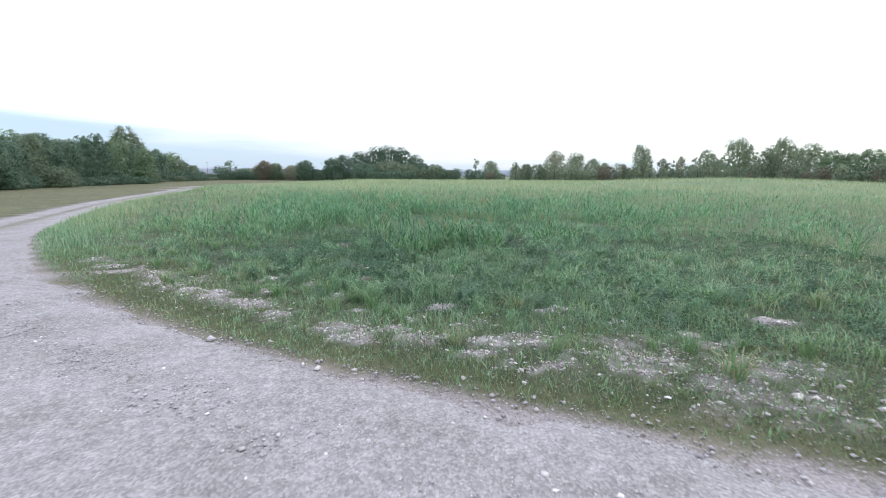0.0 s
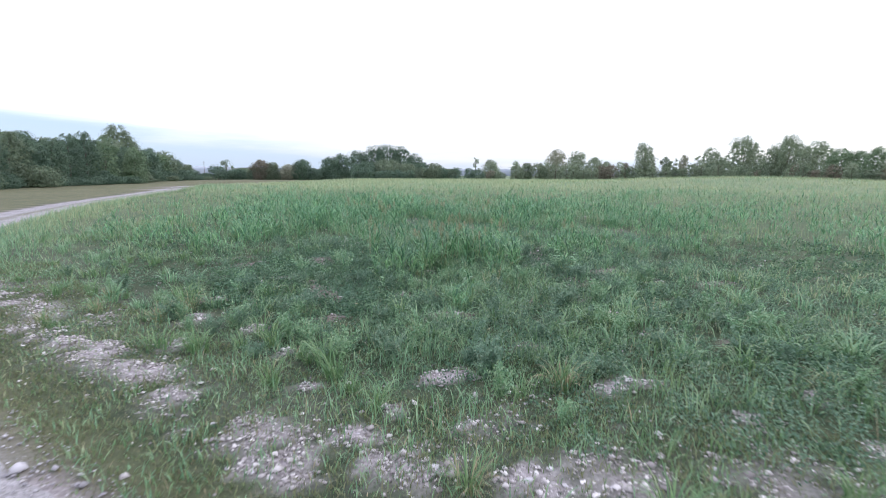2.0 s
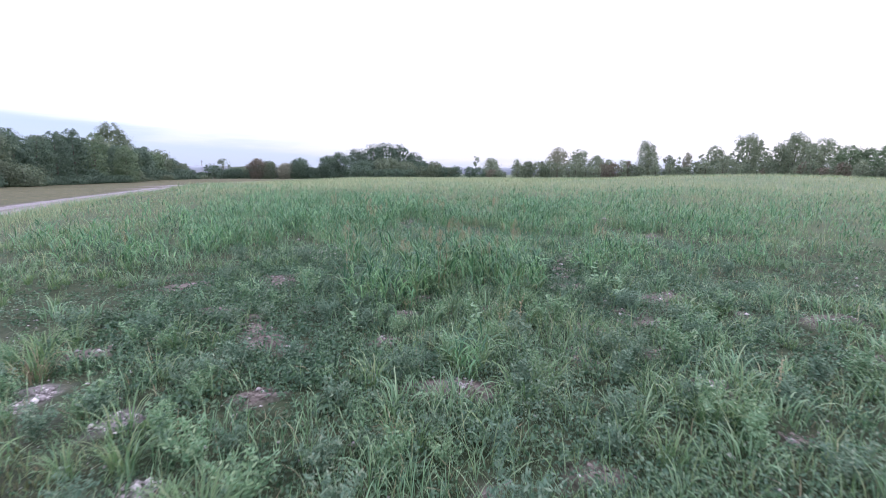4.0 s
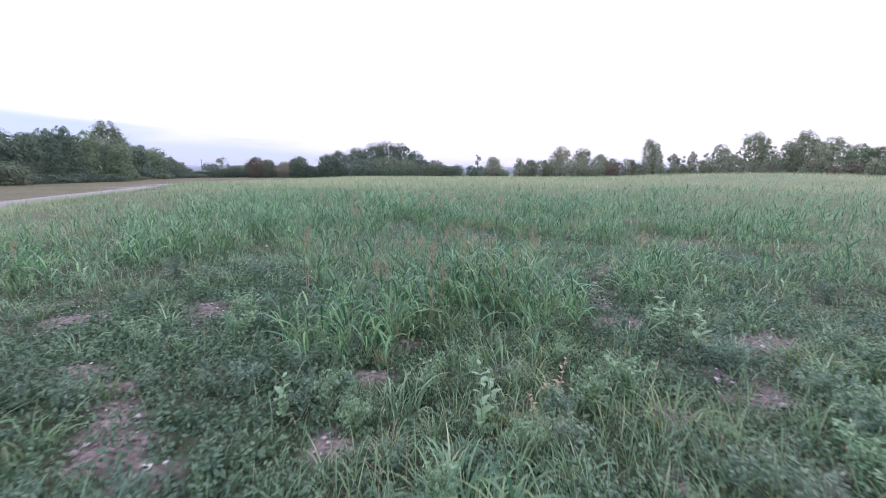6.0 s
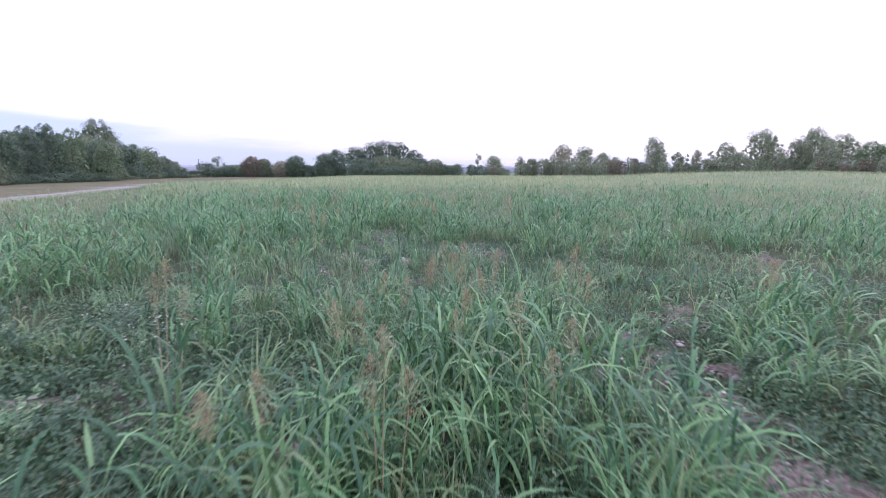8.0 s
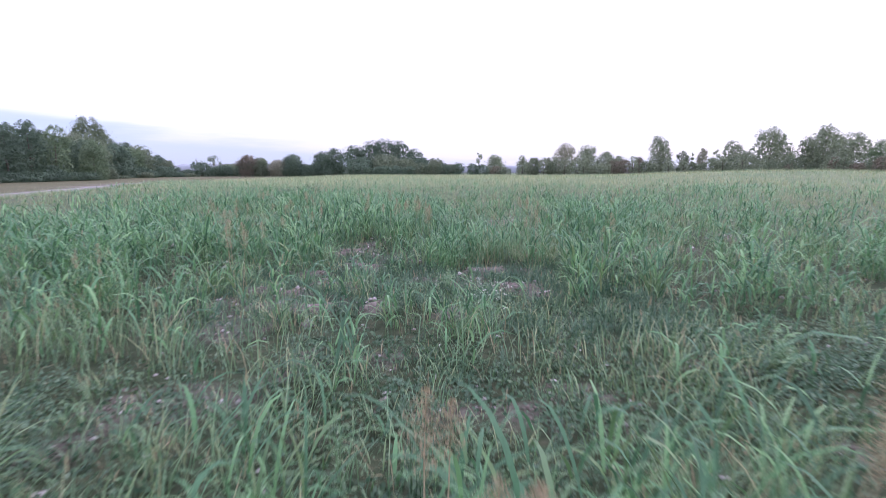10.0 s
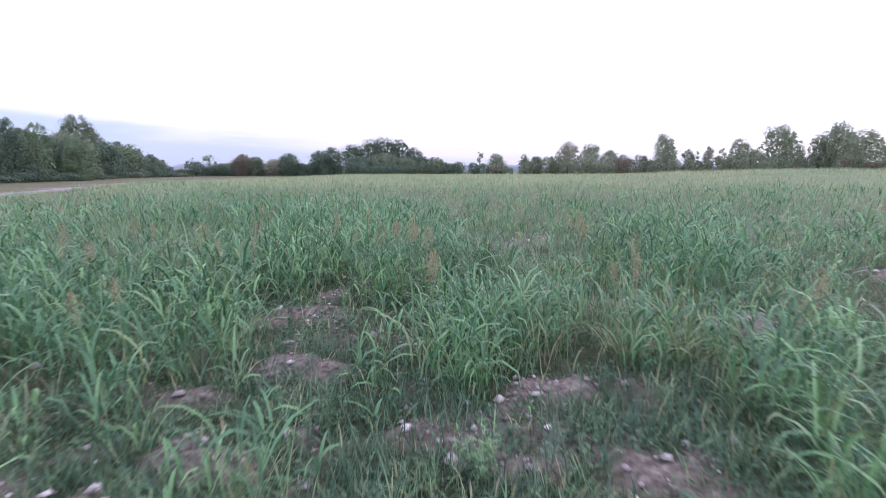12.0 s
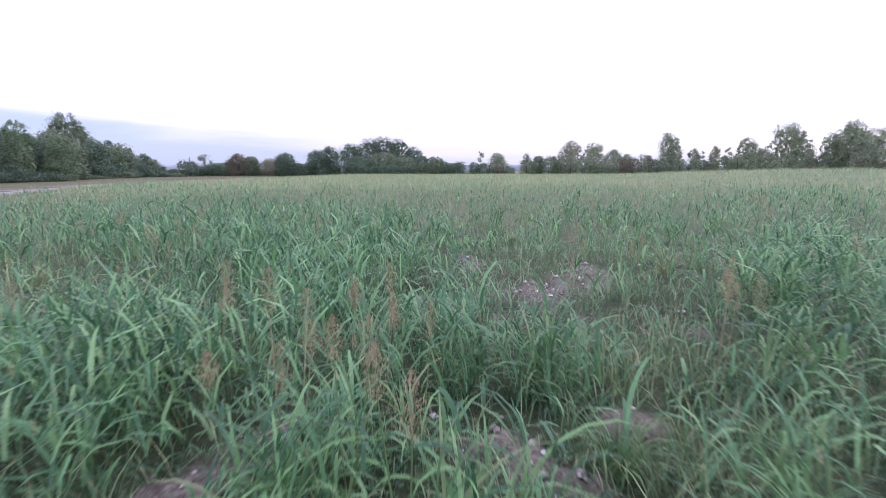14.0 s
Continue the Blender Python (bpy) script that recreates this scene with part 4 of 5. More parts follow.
for d0, d1, per, segs, thick, box in ((0, 3.2, 620, 3, 1.0, (-3.2, 3.2, 6, 31)), (3.2, 8, 320, 2, 1.2, (-8, 8, 6, 36)), (8, 14, 150, 2, 1.5, (-14, 14, 6, 42)), (14, 25, 70, 1, 2.0, (-25, 25, 6, 53)), (25, 50, 26, 1, 3.0, (-50, 50, 8, 78))):
    x, y = ring(d0, d1, per, *box)
    open_ = bare(x, y)
    tall = tallness(x, y)
    tuft = smooth(0.7 * vnoise(x, y, 0.30 if d0 < 3 else 0.5, 77) + 0.3 * vnoise(x, y, 0.11 if d0 < 3 else 0.2, 78), 0.3, 0.68)
    keep = (rng.random(len(x)) > 0.82 * open_ ** 1.3) & (rng.random(len(x)) < ((0.12 + 0.88 * tuft) * (1 - 0.75 * tall * (1 - smooth(0.7 * vnoise(x, y, 0.62, 70) + 0.3 * vnoise(x, y, 0.25, 69), 0.4, 0.56))) if d0 < 3 else (0.06 + 1.0 * tuft) * (1 - 0.45 * tall * (1 - smooth(vnoise(x, y, 0.8, 70), 0.38, 0.58)) * (d0 < 8))) * ((0.55 + 0.45 * tall - 0.05 * (1 - tall) * (y > 16.5)) if d0 < 8 else 0.9))
    keep &= rng.random(len(x)) > 0.6 * smooth(-x, 0.2, 1.4) * smooth(y, 12, 13.5) * (1 - smooth(y, 18.5, 20)) * (1 - tall) * (d0 < 8)
    keep &= rng.random(len(x)) > 0.85 * np.maximum(spread(LOW_SPOTS[1:3], x, y), smooth(-x, 0.9, 1.9) * smooth(y, 13.4, 14.4) * (1 - smooth(y, 17, 18.5))) * (1 - tall) * (d0 < 8)
    x, y, tall, tuft = x[keep], y[keep], tall[keep], tuft[keep]
    n = len(x)
    rank_ = spread(LUSH_SPOTS, x, y)
    away = to_path(x, y)
    broad = rng.random(n) < (1.0 if d0 < 3 else 0.6 + 0.8 * tuft) * tall * (0.10 + 0.5 * smooth(vnoise(x, y, 2.2, 74), 0.4, 0.65)) * (1 - 0.6 * smooth(away, 7, 26)) + 0.5 * rank_ * tall
    bright = ~broad & (rng.random(n) < 0.16 + 0.45 * smooth(vnoise(x, y, 3.0, 75), 0.6, 0.75))
    h = (0.12 + 0.18 * rng.random(n)) * (0.55 + 0.9 * tuft) + tall * (0.2 + 0.28 * rng.random(n)) * (0.6 + 0.8 * vnoise(x, y, 1.3, 76))
    h *= (1 + 0.3 * rank_) * (1 + smooth(away, 5, 12) * (0.9 * (vnoise(x, y, 1.0, 85) - 0.5) + 0.7 * (vnoise(x, y, 3.2, 86) - 0.5)))
    h *= (0.42 + 0.58 * smooth(from_edge(x, y), 1.0, 3.6)) * (1 - 0.35 * (1 - tall) * smooth(y, 15.5, 17.5))
    h = np.minimum(h, 0.78)
    dead = ~broad & ~bright & (rng.random(n) < 0.07)
    plain = ~broad & ~bright & ~dead & (rng.random(n) > (0.6 if d0 < 20 else 0.2) * tall)
    w = rng.uniform(0.006, 0.012, n) * thick
    stalk = broad & (rng.random(n) < 0.46)
    if stalk.any():
        k = stalk.sum()
        p = np.stack([x[stalk], y[stalk], ground_z(x[stalk], y[stalk]) - 0.01], 1)
        sorghum.extend(culms(p, h[stalk] * rng.uniform(0.8, 1.35, k), rng.uniform(0, 6.28, k), rng.uniform(0.0, 0.22, k), 4 if d0 < 3 else 3, 0.16 + 0.5 * h[stalk], rng.uniform(0.016, 0.028, k) * thick ** 0.7, segs + 1))
    grow(lime, x[bright], y[bright], h[bright], w[bright], segs)
    # more pale blades further off: seed heads, and haze put into the colour
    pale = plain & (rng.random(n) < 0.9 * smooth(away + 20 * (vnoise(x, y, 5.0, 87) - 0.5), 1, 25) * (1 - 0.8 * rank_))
    s_ = from_edge(x, y)
    pale |= plain & (rng.random(n) < 0.85 * smooth(s_, 0.3, 1.5) * (1 - smooth(s_, 5.5, 11)) * smooth(y, 22, 28) * (x < 0))
    plain &= ~pale
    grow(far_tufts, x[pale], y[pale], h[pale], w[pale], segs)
    grow(grass, x[plain], y[plain], h[plain], w[plain], segs, (0.05, 0.5 + 0.4 * (d0 > 7)))
    grow(straw, x[dead], y[dead], h[dead] * 0.9, w[dead], max(1, segs - 1))
    # ears of foxtail grass that stand above the leaves
    ear = rng.random(n) < np.where(y > 17, 0.03, 0.0) * (d0 < 4) + (0.05 if d0 < 8 else 0.10) * tall
    if ear.any():
        p = np.stack([x[ear], y[ear], ground_z(x[ear], y[ear]) + h[ear] * rng.uniform(0.85, 1.15, ear.sum())], 1)
        k = len(p)
        heads.append(blades(p, rng.uniform(0.05, 0.11, k), rng.uniform(0, 6.28, k), rng.uniform(0, 0.4, k), rng.uniform(0, 0.8, k), rng.uniform(0.008, 0.014, k) * thick ** 0.8, 2))
        grow(grass, x[ear], y[ear], h[ear] * 1.1, np.full(k, 0.004 * thick), 2, (0.0, 0.12), (0.0, 0.25))

x, y = ring(50, 190, 4.2, -135, 135, 15, 215)
keep = (from_edge(x, y) > 0.5) & (abs(x) < 112) & (y < 214 - 0.15 * abs(x - 20)) & (x > -74 - 0.1 * (y - 60))
x, y = x[keep], y[keep]
tuft = vnoise(x, y, 4.0, 88)
high = rng.uniform(0.3, 0.7, len(x)) * (0.6 + 0.8 * tuft)
green = rng.random(len(x)) < 0.12 + 0.8 * np.maximum(smooth(0.6 * vnoise(x, y, 9.0, 89) + 0.4 * vnoise(x, y, 3.0, 90), 0.52, 0.7) * (1 - smooth(y, 60, 150)), spread(LUSH_SPOTS, x, y))
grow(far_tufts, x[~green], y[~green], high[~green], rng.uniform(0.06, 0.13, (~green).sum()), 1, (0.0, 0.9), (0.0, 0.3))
grow(grass, x[green], y[green], high[green] * 1.15, rng.uniform(0.06, 0.13, green.sum()), 1, (0.0, 0.9), (0.0, 0.3))
# knee-high tufts in the hollow
x, y = scatter(620, -3.2, 3.6, 23.8, 28.0)
keep = (rng.random(len(x)) < (1 - tallness(x, y)) * smooth(0.7 * vnoise(x, y, 0.34, 98) + 0.3 * vnoise(x, y, 0.12, 99), 0.36, 0.58)) & (rng.random(len(x)) > 0.9 * bare(x, y))
x, y = x[keep], y[keep]
grow(hollow_tufts, x, y, rng.uniform(0.14, 0.32, len(x)), rng.uniform(0.006, 0.012, len(x)), 2, (0.03, 0.5), (0.2, 1.2))
# short turf in the low places beside the walk
x, y = scatter(640, -3.4, 3.6, 16.4, 31.5)
short = (rng.random(len(x)) < (1 - tallness(x, y)) ** 1.5 * (0.15 + 0.85 * smooth(vnoise(x, y, 0.28, 95), 0.3, 0.62))) & (rng.random(len(x)) > 0.85 * bare(x, y)) & ((y > 23) | (rng.random(len(x)) < 0.3 * (x < 1.4))) & ((x > -0.3) | (y < 27) | (y > 30) | (rng.random(len(x)) < 0.3))
x, y = x[short], y[short]
grow(hollow_tufts, x, y, rng.uniform(0.07, 0.2, len(x)) * (0.6 + 0.9 * vnoise(x, y, 0.5, 96)), rng.uniform(0.005, 0.011, len(x)), 2, (0.05, 0.8))

# short grass along the track, dry meadow beyond it, and a strip between the far wheel ruts
verge, verge_dry, meadow = [], [], []
x, y = scatter(820, -12, 10, 2.5, 18)
s = from_edge(x, y)
keep = (s > -0.75 + 1.3 * vnoise(x, y, 0.45, 81)) & (s < 2.6 + 0.8 * smooth(x, 0, 1.5)) & (rng.random(len(x)) > 0.8 * bare(x, y))
keep &= rng.random(len(x)) < 0.3 + 0.7 * smooth(s, -0.3, 0.4)
x, y = x[keep], y[keep]
dead = rng.random(len(x)) < 0.12 + 0.5 * (1 - smooth(from_edge(x, y) + 0.8 * (vnoise(x, y, 0.7, 83) - 0.5), -0.2, 0.6))
fresh = ~dead & (rng.random(len(x)) < 0.22)
plain = ~dead & ~fresh
hv = rng.uniform(0.035, 0.075, len(x)) * (0.6 + 0.9 * vnoise(x, y, 0.35, 82)) * (0.5 + 0.8 * smooth(from_edge(x, y), -0.2, 0.7))
grow(verge, x[fresh], y[fresh], hv[fresh], rng.uniform(0.007, 0.014, fresh.sum()), 2)
verge_green = []
grow(verge_green, x[plain], y[plain], hv[plain], rng.uniform(0.007, 0.014, plain.sum()), 2)
grow(verge_dry, x[dead], y[dead], rng.uniform(0.03, 0.08, dead.sum()), rng.uniform(0.005, 0.01, dead.sum()), 2, (0.3, 1.2))
x, y = scatter(1500, -11, 9, 2.6, 16.5)
s = from_edge(x, y)
keep = (s > -0.25 + 1.1 * (vnoise(x, y, 0.4, 84) - 0.5)) & (rng.random(len(x)) < 1 - smooth(s, 0.7, 1.7)) & (rng.random(len(x)) > 0.9 * bare(x, y))
x, y, s = x[keep], y[keep], s[keep]
brown = rng.random(len(x)) < 0.4 + 0.5 * (1 - smooth(s + 0.7 * (vnoise(x, y, 0.8, 83) - 0.5), -0.1, 0.5))
length = rng.uniform(0.025, 0.07, len(x)) * (0.6 + 0.8 * vnoise(x, y, 0.25, 97))
grow(verge_dry, x[brown], y[brown], length[brown], rng.uniform(0.004, 0.009, brown.sum()), 1, (0.2, 1.2))
grow(verge_green, x[~brown], y[~brown], length[~brown], rng.uniform(0.004, 0.009, (~brown).sum()), 1, (0.1, 1.0))
x, y = scatter(520, -6.5, 6.5, 8, 14.5)                              # low grass between the gravel and the weeds
s = from_edge(x, y)
keep = (s > 1.4) & (rng.random(len(x)) < (1 - smooth(s, 3.6, 6.0)) * (0.25 + 0.75 * smooth(vnoise(x, y, 0.5, 60), 0.3, 0.6))) & (rng.random(len(x)) > 0.92 * bare(x, y))
x, y = x[keep], y[keep]
length = rng.uniform(0.04, 0.13, len(x)) * (0.6 + 0.8 * vnoise(x, y, 0.3, 59))
blue = rng.random(len(x)) < 0.55
grow(grass, x[blue], y[blue], length[blue], rng.uniform(0.005, 0.011, blue.sum()), 2, (0.1, 0.9))
grow(verge_green, x[~blue], y[~blue], length[~blue], rng.uniform(0.005, 0.011, (~blue).sum()), 2, (0.1, 0.9))
x, y = scatter(40, -50, -8, 14, 100)
s = from_edge(x, y)
keep = (s > -0.2) & (s < 2.0) & (y > 40)
x, y = x[keep], y[keep]
grow(verge, x, y, rng.uniform(0.1, 0.35, len(x)), rng.uniform(0.02, 0.04, len(x)), 1)
x, y = scatter(100, -36, -8.5, 13, 62)                               # rank grass that hides the track from low down
s = from_edge(x, y)
keep = (s > 0.0) & (rng.random(len(s)) < (1 - smooth(s, 0.8, 3.6)) * (1 - 0.7 * smooth(y, 30, 50))) & in_view(x, y)
x, y, s = x[keep], y[keep], s[keep]
pale = rng.random(len(x)) < 0.7 * smooth(y, 18, 28)
tall_ = rng.uniform(0.2, 0.55, len(x)) * (0.3 + 0.7 * smooth(s, 0.05, 0.6)) * (0.25 + 0.75 * smooth(-x, 9, 13)) * (1 + 0.25 * smooth(y, 22, 30))
grow(far_tufts, x[pale], y[pale], tall_[pale], rng.uniform(0.016, 0.034, pale.sum()), 1, (0.02, 0.5), (0.3, 1.0))
x, y, tall_ = x[~pale], y[~pale], tall_[~pale]
rank_grass = []
grow(rank_grass, x, y, tall_, rng.uniform(0.012, 0.026, len(x)), 2, (0.02, 0.4), (0.3, 1.4))
tagged(put("roadside_grass", *merged(rank_grass), GRASS, soft=True), "rank green grass along the bend of the track", "grass", kind="stuff")
x, y = scatter(6.5, -84, -12, 12, 165)
s = from_edge(x, y)
w = ROAD_WIDTH(y)
keep = (s < -w - 0.1) & (x > -68 - 0.13 * (y - 50)) & in_view(x, y)
mid_strip = (abs(s + 0.55 * w) < 0.16) & (y > 20)
x, y = x[keep | mid_strip], y[keep | mid_strip]
rank = 1 + 1.6 * smooth(-62 - 0.13 * (y - 50) - x, -5, 3)          # ranker towards the wood
grow(meadow, x, y, rng.uniform(0.07, 0.2, len(x)) * rank, rng.uniform(0.03, 0.07, len(x)), 1, (0.5, 1.25))
tagged(put("verge_turf", *merged(verge_green), TURF, soft=True), "short dark green turf beside the gravel track", "grass", kind="stuff")
tagged(put("verge_grass", *merged(verge), LIME, soft=True), "short green grass along the gravel track", "grass", kind="stuff")
tagged(put("meadow_grass", *merged(meadow), MEADOW, soft=True), "short olive and tan grass of the mown meadow", "grass", kind="stuff")
tagged(put("verge_straw", *merged(verge_dry), MEADOW, soft=True), "withered olive and straw blades along the gravel track", "grass", kind="stuff")

for name, store, mat, label in (
    ("field_grass", grass, GRASS, "mixed green field grass, knee high"),
    ("foxtail_grass", hollow_tufts, SHADED_FOXTAIL, "blue-green foxtail tufts in the low places, coloured darker for shade"),
    ("sorghum_grass", sorghum, SORGHUM, "broad arching blue-green leaves of wild sorghum"),
    ("young_grass", lime, LIME, "bright yellow-green patches of young grass"),
    ("dry_grass", straw, STRAW, "withered straw-coloured blades among the grass"),
    ("grass_ears", heads, SEED, "tan ears standing above the field grass"),
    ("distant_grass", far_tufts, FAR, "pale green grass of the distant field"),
):
    tagged(put(name, *merged(store), mat, soft=True), label, "grass", kind="stuff")

# ---- low weeds ----
def weeds(name, mat, label, per, size, radius, height, leaves, box, want, upright):
    x, y = scatter(per, *box)
    keep = in_view(x, y) & (from_edge(x, y) > 0.7) & (rng.random(len(x)) < want(x, y)) & (rng.random(len(x)) > 0.85 * bare(x, y) ** 1.3)
    x, y = x[keep], y[keep]
    n = len(x)
    r, h = rng.uniform(*radius, n), rng.uniform(*height, n)
    z = ground_z(x, y)
    total = n * leaves
    which = np.repeat(np.arange(n), leaves)
    turn, q = rng.uniform(0, 2 * np.pi, total), np.sqrt(rng.random(total))
    off = np.stack([np.cos(turn) * q, np.sin(turn) * q, np.zeros(total)], 1)
    p = np.stack([x[which], y[which], z[which]], 1) + off * r[which][:, None]
    p[:, 2] += h[which] * ((1 - q ** 2) * 0.6 + 0.4) * rng.uniform(0.15, 1.0, total)
    normal = off * 0.7 + rng.normal(0, 0.5, (total, 3)) + (0, 0, upright)
    far = 1 + 0.035 * np.maximum(0, to_path(p[:, 0], p[:, 1]) - 2)
    v, f = flecks(p, normal, rng.uniform(*size, total) * far, 1.9)
    tagged(put(name, v, f, mat), label, "weeds", kind="stuff")


low = lambda x, y: (1 - 0.75 * tallness(x, y)) * (0.45 + 0.55 * smooth(vnoise(x, y, 1.2, 91), 0.3, 0.6)) * smooth(from_edge(x, y), 2.4, 5.5)
core = lambda x, y: (abs(x) < 5) & (y > 8) & (y < 19)
weeds("broadleaf_weeds", HERB, "dense dark green mat of low broadleaf weeds", 27, (0.014, 0.030), (0.09, 0.22), (0.07, 0.30), 44, (-5, 5, 8, 19), lambda x, y: np.clip(low(x, y) * 1.6, 0, 1), 0.7)
weeds("outer_weeds", HERB, "low broadleaf weeds spreading over the field's edge", 17, (0.016, 0.030), (0.12, 0.26), (0.06, 0.22), 30, (-13, 13, 7, 23), lambda x, y: low(x, y) * ~core(x, y), 0.7)
fine = lambda x, y: smooth(from_edge(x, y), 0.9, 1.8) * (1 - smooth(from_edge(x, y), 4.0, 6.0)) * smooth(vnoise(x, y, 0.45, 94), 0.35, 0.6)
weeds("creeping_weeds", HERB, "fine low weeds creeping over the gravel", 30, (0.007, 0.014), (0.06, 0.15), (0.03, 0.10), 30, (-6, 7, 5.5, 14), fine, 0.6)
feather = lambda x, y: (0.35 + 0.9 * smooth(x, -0.8, 0.8)) * (1 - 0.6 * tallness(x, y)) * smooth(vnoise(x, y, 1.6, 92), 0.46, 0.68) * smooth(from_edge(x, y), 1.5, 4.0)
weeds("grey_weeds", SAGE, "feathery grey-green weeds, shin high", 17, (0.010, 0.022), (0.09, 0.22), (0.2, 0.42), 56, (-7, 7, 8.5, 24), feather, 0.3)
under = lambda x, y: np.clip(1.15 - 1.2 * tallness(x, y), 0.1, 1) * (0.55 + 0.45 * smooth(vnoise(x, y, 0.9, 93), 0.35, 0.6))
weeds("shaded_weeds", HERB, "dark low weeds between the tall grasses", 25, (0.014, 0.030), (0.10, 0.2), (0.07, 0.22), 34, (-4.5, 4.5, 17, 34), under, 0.8)

dense = lambda x, y: smooth(-x, 0.5, 1.3) * (1 - tallness(x, y)) * smooth(from_edge(x, y), 3.0, 4.6) + spread(LOW_SPOTS[1:2], x, y) * 0.6
weeds("rank_weeds", HERB, "rank dark green broadleaf weeds, shin high", 22, (0.018, 0.036), (0.10, 0.22), (0.12, 0.32), 34, (-4.6, 3.6, 12.4, 21), dense, 0.5)

mat_of = lambda x, y: np.where(y < 16.5, smooth(from_edge(x, y), 1.6, 3.2), 0.75) * (to_path(x, y) < 3.4) * 1.0
weeds("ground_leaves", HERB, "mat of small dark leaves close to the soil", 44, (0.010, 0.022), (0.07, 0.16), (0.01, 0.07), 12, (-3.4, 3.4, 9, 31), mat_of, 1.2)


# ---- stones ----
OCTA = np.array([(1, 0, 0), (-1, 0, 0), (0, 1, 0), (0, -1, 0), (0, 0, 1), (0, 0, -1)], float)
OCTA_FACES = np.array([(0, 2, 4), (2, 1, 4), (1, 3, 4), (3, 0, 4), (2, 0, 5), (1, 2, 5), (3, 1, 5), (0, 3, 5)])


def pebbles(name, mat, label, x, y, size, lift):
    n = len(x)
    z = np.array(lift(x, y))
    shape = OCTA[None] * rng.uniform(0.7, 1.25, (n, len(OCTA), 1)) * np.stack([rng.uniform(0.7, 1.3, n), rng.uniform(0.7, 1.3, n), rng.uniform(0.4, 0.8, n)], 1)[:, None]
    turn = rng.uniform(0, 2 * np.pi, n)
    c, s = np.cos(turn)[:, None], np.sin(turn)[:, None]
    px, py = shape[..., 0] * c - shape[..., 1] * s, shape[..., 0] * s + shape[..., 1] * c
    v = np.stack([px, py, shape[..., 2]], -1) * size[:, None, None] + np.stack([x, y, z + size * 0.15], 1)[:, None]
    f = (np.arange(n) * len(OCTA))[:, None, None] + OCTA_FACES[None]
    tagged(put(name, v.reshape(-1, 3), f.reshape(-1, 3), mat), label, "gravel", kind="stuff")


x, y = scatter(1900, -11, 9, 4.5, 16)
s = from_edge(x, y)
fringe = (0.012 + 0.05 * smooth(x, 0, 1.5)) * smooth(s, 0.2, 0.6) * (1 - smooth(s, 2.5, 4.5))
keep = (rng.random(len(x)) < np.maximum(0.75 * gravel_at(x, y) ** 1.2, fringe)) & in_view(x, y) & (s > 0.1)
pebbles("gravel_bank", STONE, "pale rounded pebbles heaped beside the track", x[keep], y[keep], rng.gamma(1.6, 0.005, keep.sum()) + 0.005, ground_z)
x, y = scatter(110, -9, 9, 6, 40)
keep = (rng.random(len(x)) < 0.02 + 0.4 * soil_at(x, y)) & in_view(x, y) & (from_edge(x, y) > 0.3)
pebbles("field_pebbles", STONE, "scattered pale pebbles on bare soil", x[keep], y[keep], rng.gamma(1.8, 0.009, keep.sum()) + 0.007, ground_z)
x, y = scatter(450, -7, 9, 9, 39)
keep = (rng.random(len(x)) < 0.55 * soil_at(x, y)) & in_view(x, y)
pebbles("soil_crumbs", CLOD, "crumbs and small clods of dry reddish soil", x[keep], y[keep], rng.gamma(1.5, 0.005, keep.sum()) + 0.004, ground_z)
x, y = scatter(210, -8, 8, 1, 14)
s = from_edge(x, y)
keep = (s < 0.35) & (s > -5.2) & (rng.random(len(x)) < 0.3 + 0.7 * smooth(vnoise(x, y, 0.9, 46), 0.3, 0.6) + 0.5 * (s > -0.5))
pebbles("track_chippings", GRIT, "loose grey chippings on the gravel track", x[keep], y[keep], rng.gamma(1.4, 0.0052, keep.sum()) + 0.004, lambda x, y: ground_z(x, y) * 0.3 + 0.02)

x, y = scatter(34, -8, 8, 1, 13)
keep = (from_edge(x, y) < 0.1) & (from_edge(x, y) > -5.2)
pebbles("track_pebbles", STONE, "pale pebbles strewn over the gravel track", x[keep], y[keep], rng.gamma(1.5, 0.006, keep.sum()) + 0.006, lambda x, y: ground_z(x, y) * 0.3 + 0.02)

BOULDERS, BOULDER_FACES = ball(3)


def stone_mesh(k, mat, shape=BOULDERS, faces=BOULDER_FACES):
    r = np.random.default_rng(100 + k)
    v = shape.copy()
    for _ in range(11):                             # knock facets off
        d = r.normal(size=3)
        d /= np.linalg.norm(d)
        h = v @ d
        cut = r.uniform(0.45, 0.75)
        v = v - np.maximum(0, h - cut)[:, None] * d * 0.85
    v *= r.uniform(0.7, 1.25, 3) * (1, 1, 0.5)
    v += 0.03 * np.sin(v[:, [1, 2, 0]] * 9 + k)
    me = mesh_of(v, faces, "stone", soft=True)
    me.materials.append(mat)
    return me


STONES = [stone_mesh(k, GRIT if k % 2 else STONE) for k in range(5)]
SMALL_STONES = [stone_mesh(30 + k, STONE, BALL, BALL_FACES) for k in range(5)]
CLODS = [stone_mesh(10 + k, CLOD) for k in range(3)]


def stone(x, y, size, k, clod=False, small=False):
    z = float(ground_z(np.array([x]), np.array([y]))[0])
    ob = tagged(new("clod" if clod else "stone", (CLODS if clod else SMALL_STONES if small else STONES)[k % (3 if clod else 5)]),
                "crumbly reddish clod of dry soil" if clod else "small pale pebble lying on the gravel" if small else "pale worn stone lying on bare soil", "clod" if clod else "stone", "clods in the field" if clod else "loose stones")
    ob.location = (x, y, z + size * (0.0 if clod else 0.12))
    ob.rotation_euler = (rng.normal(0, 0.2), rng.normal(0, 0.2), rng.uniform(0, 6.28))
    ob.scale = (size, size, size)


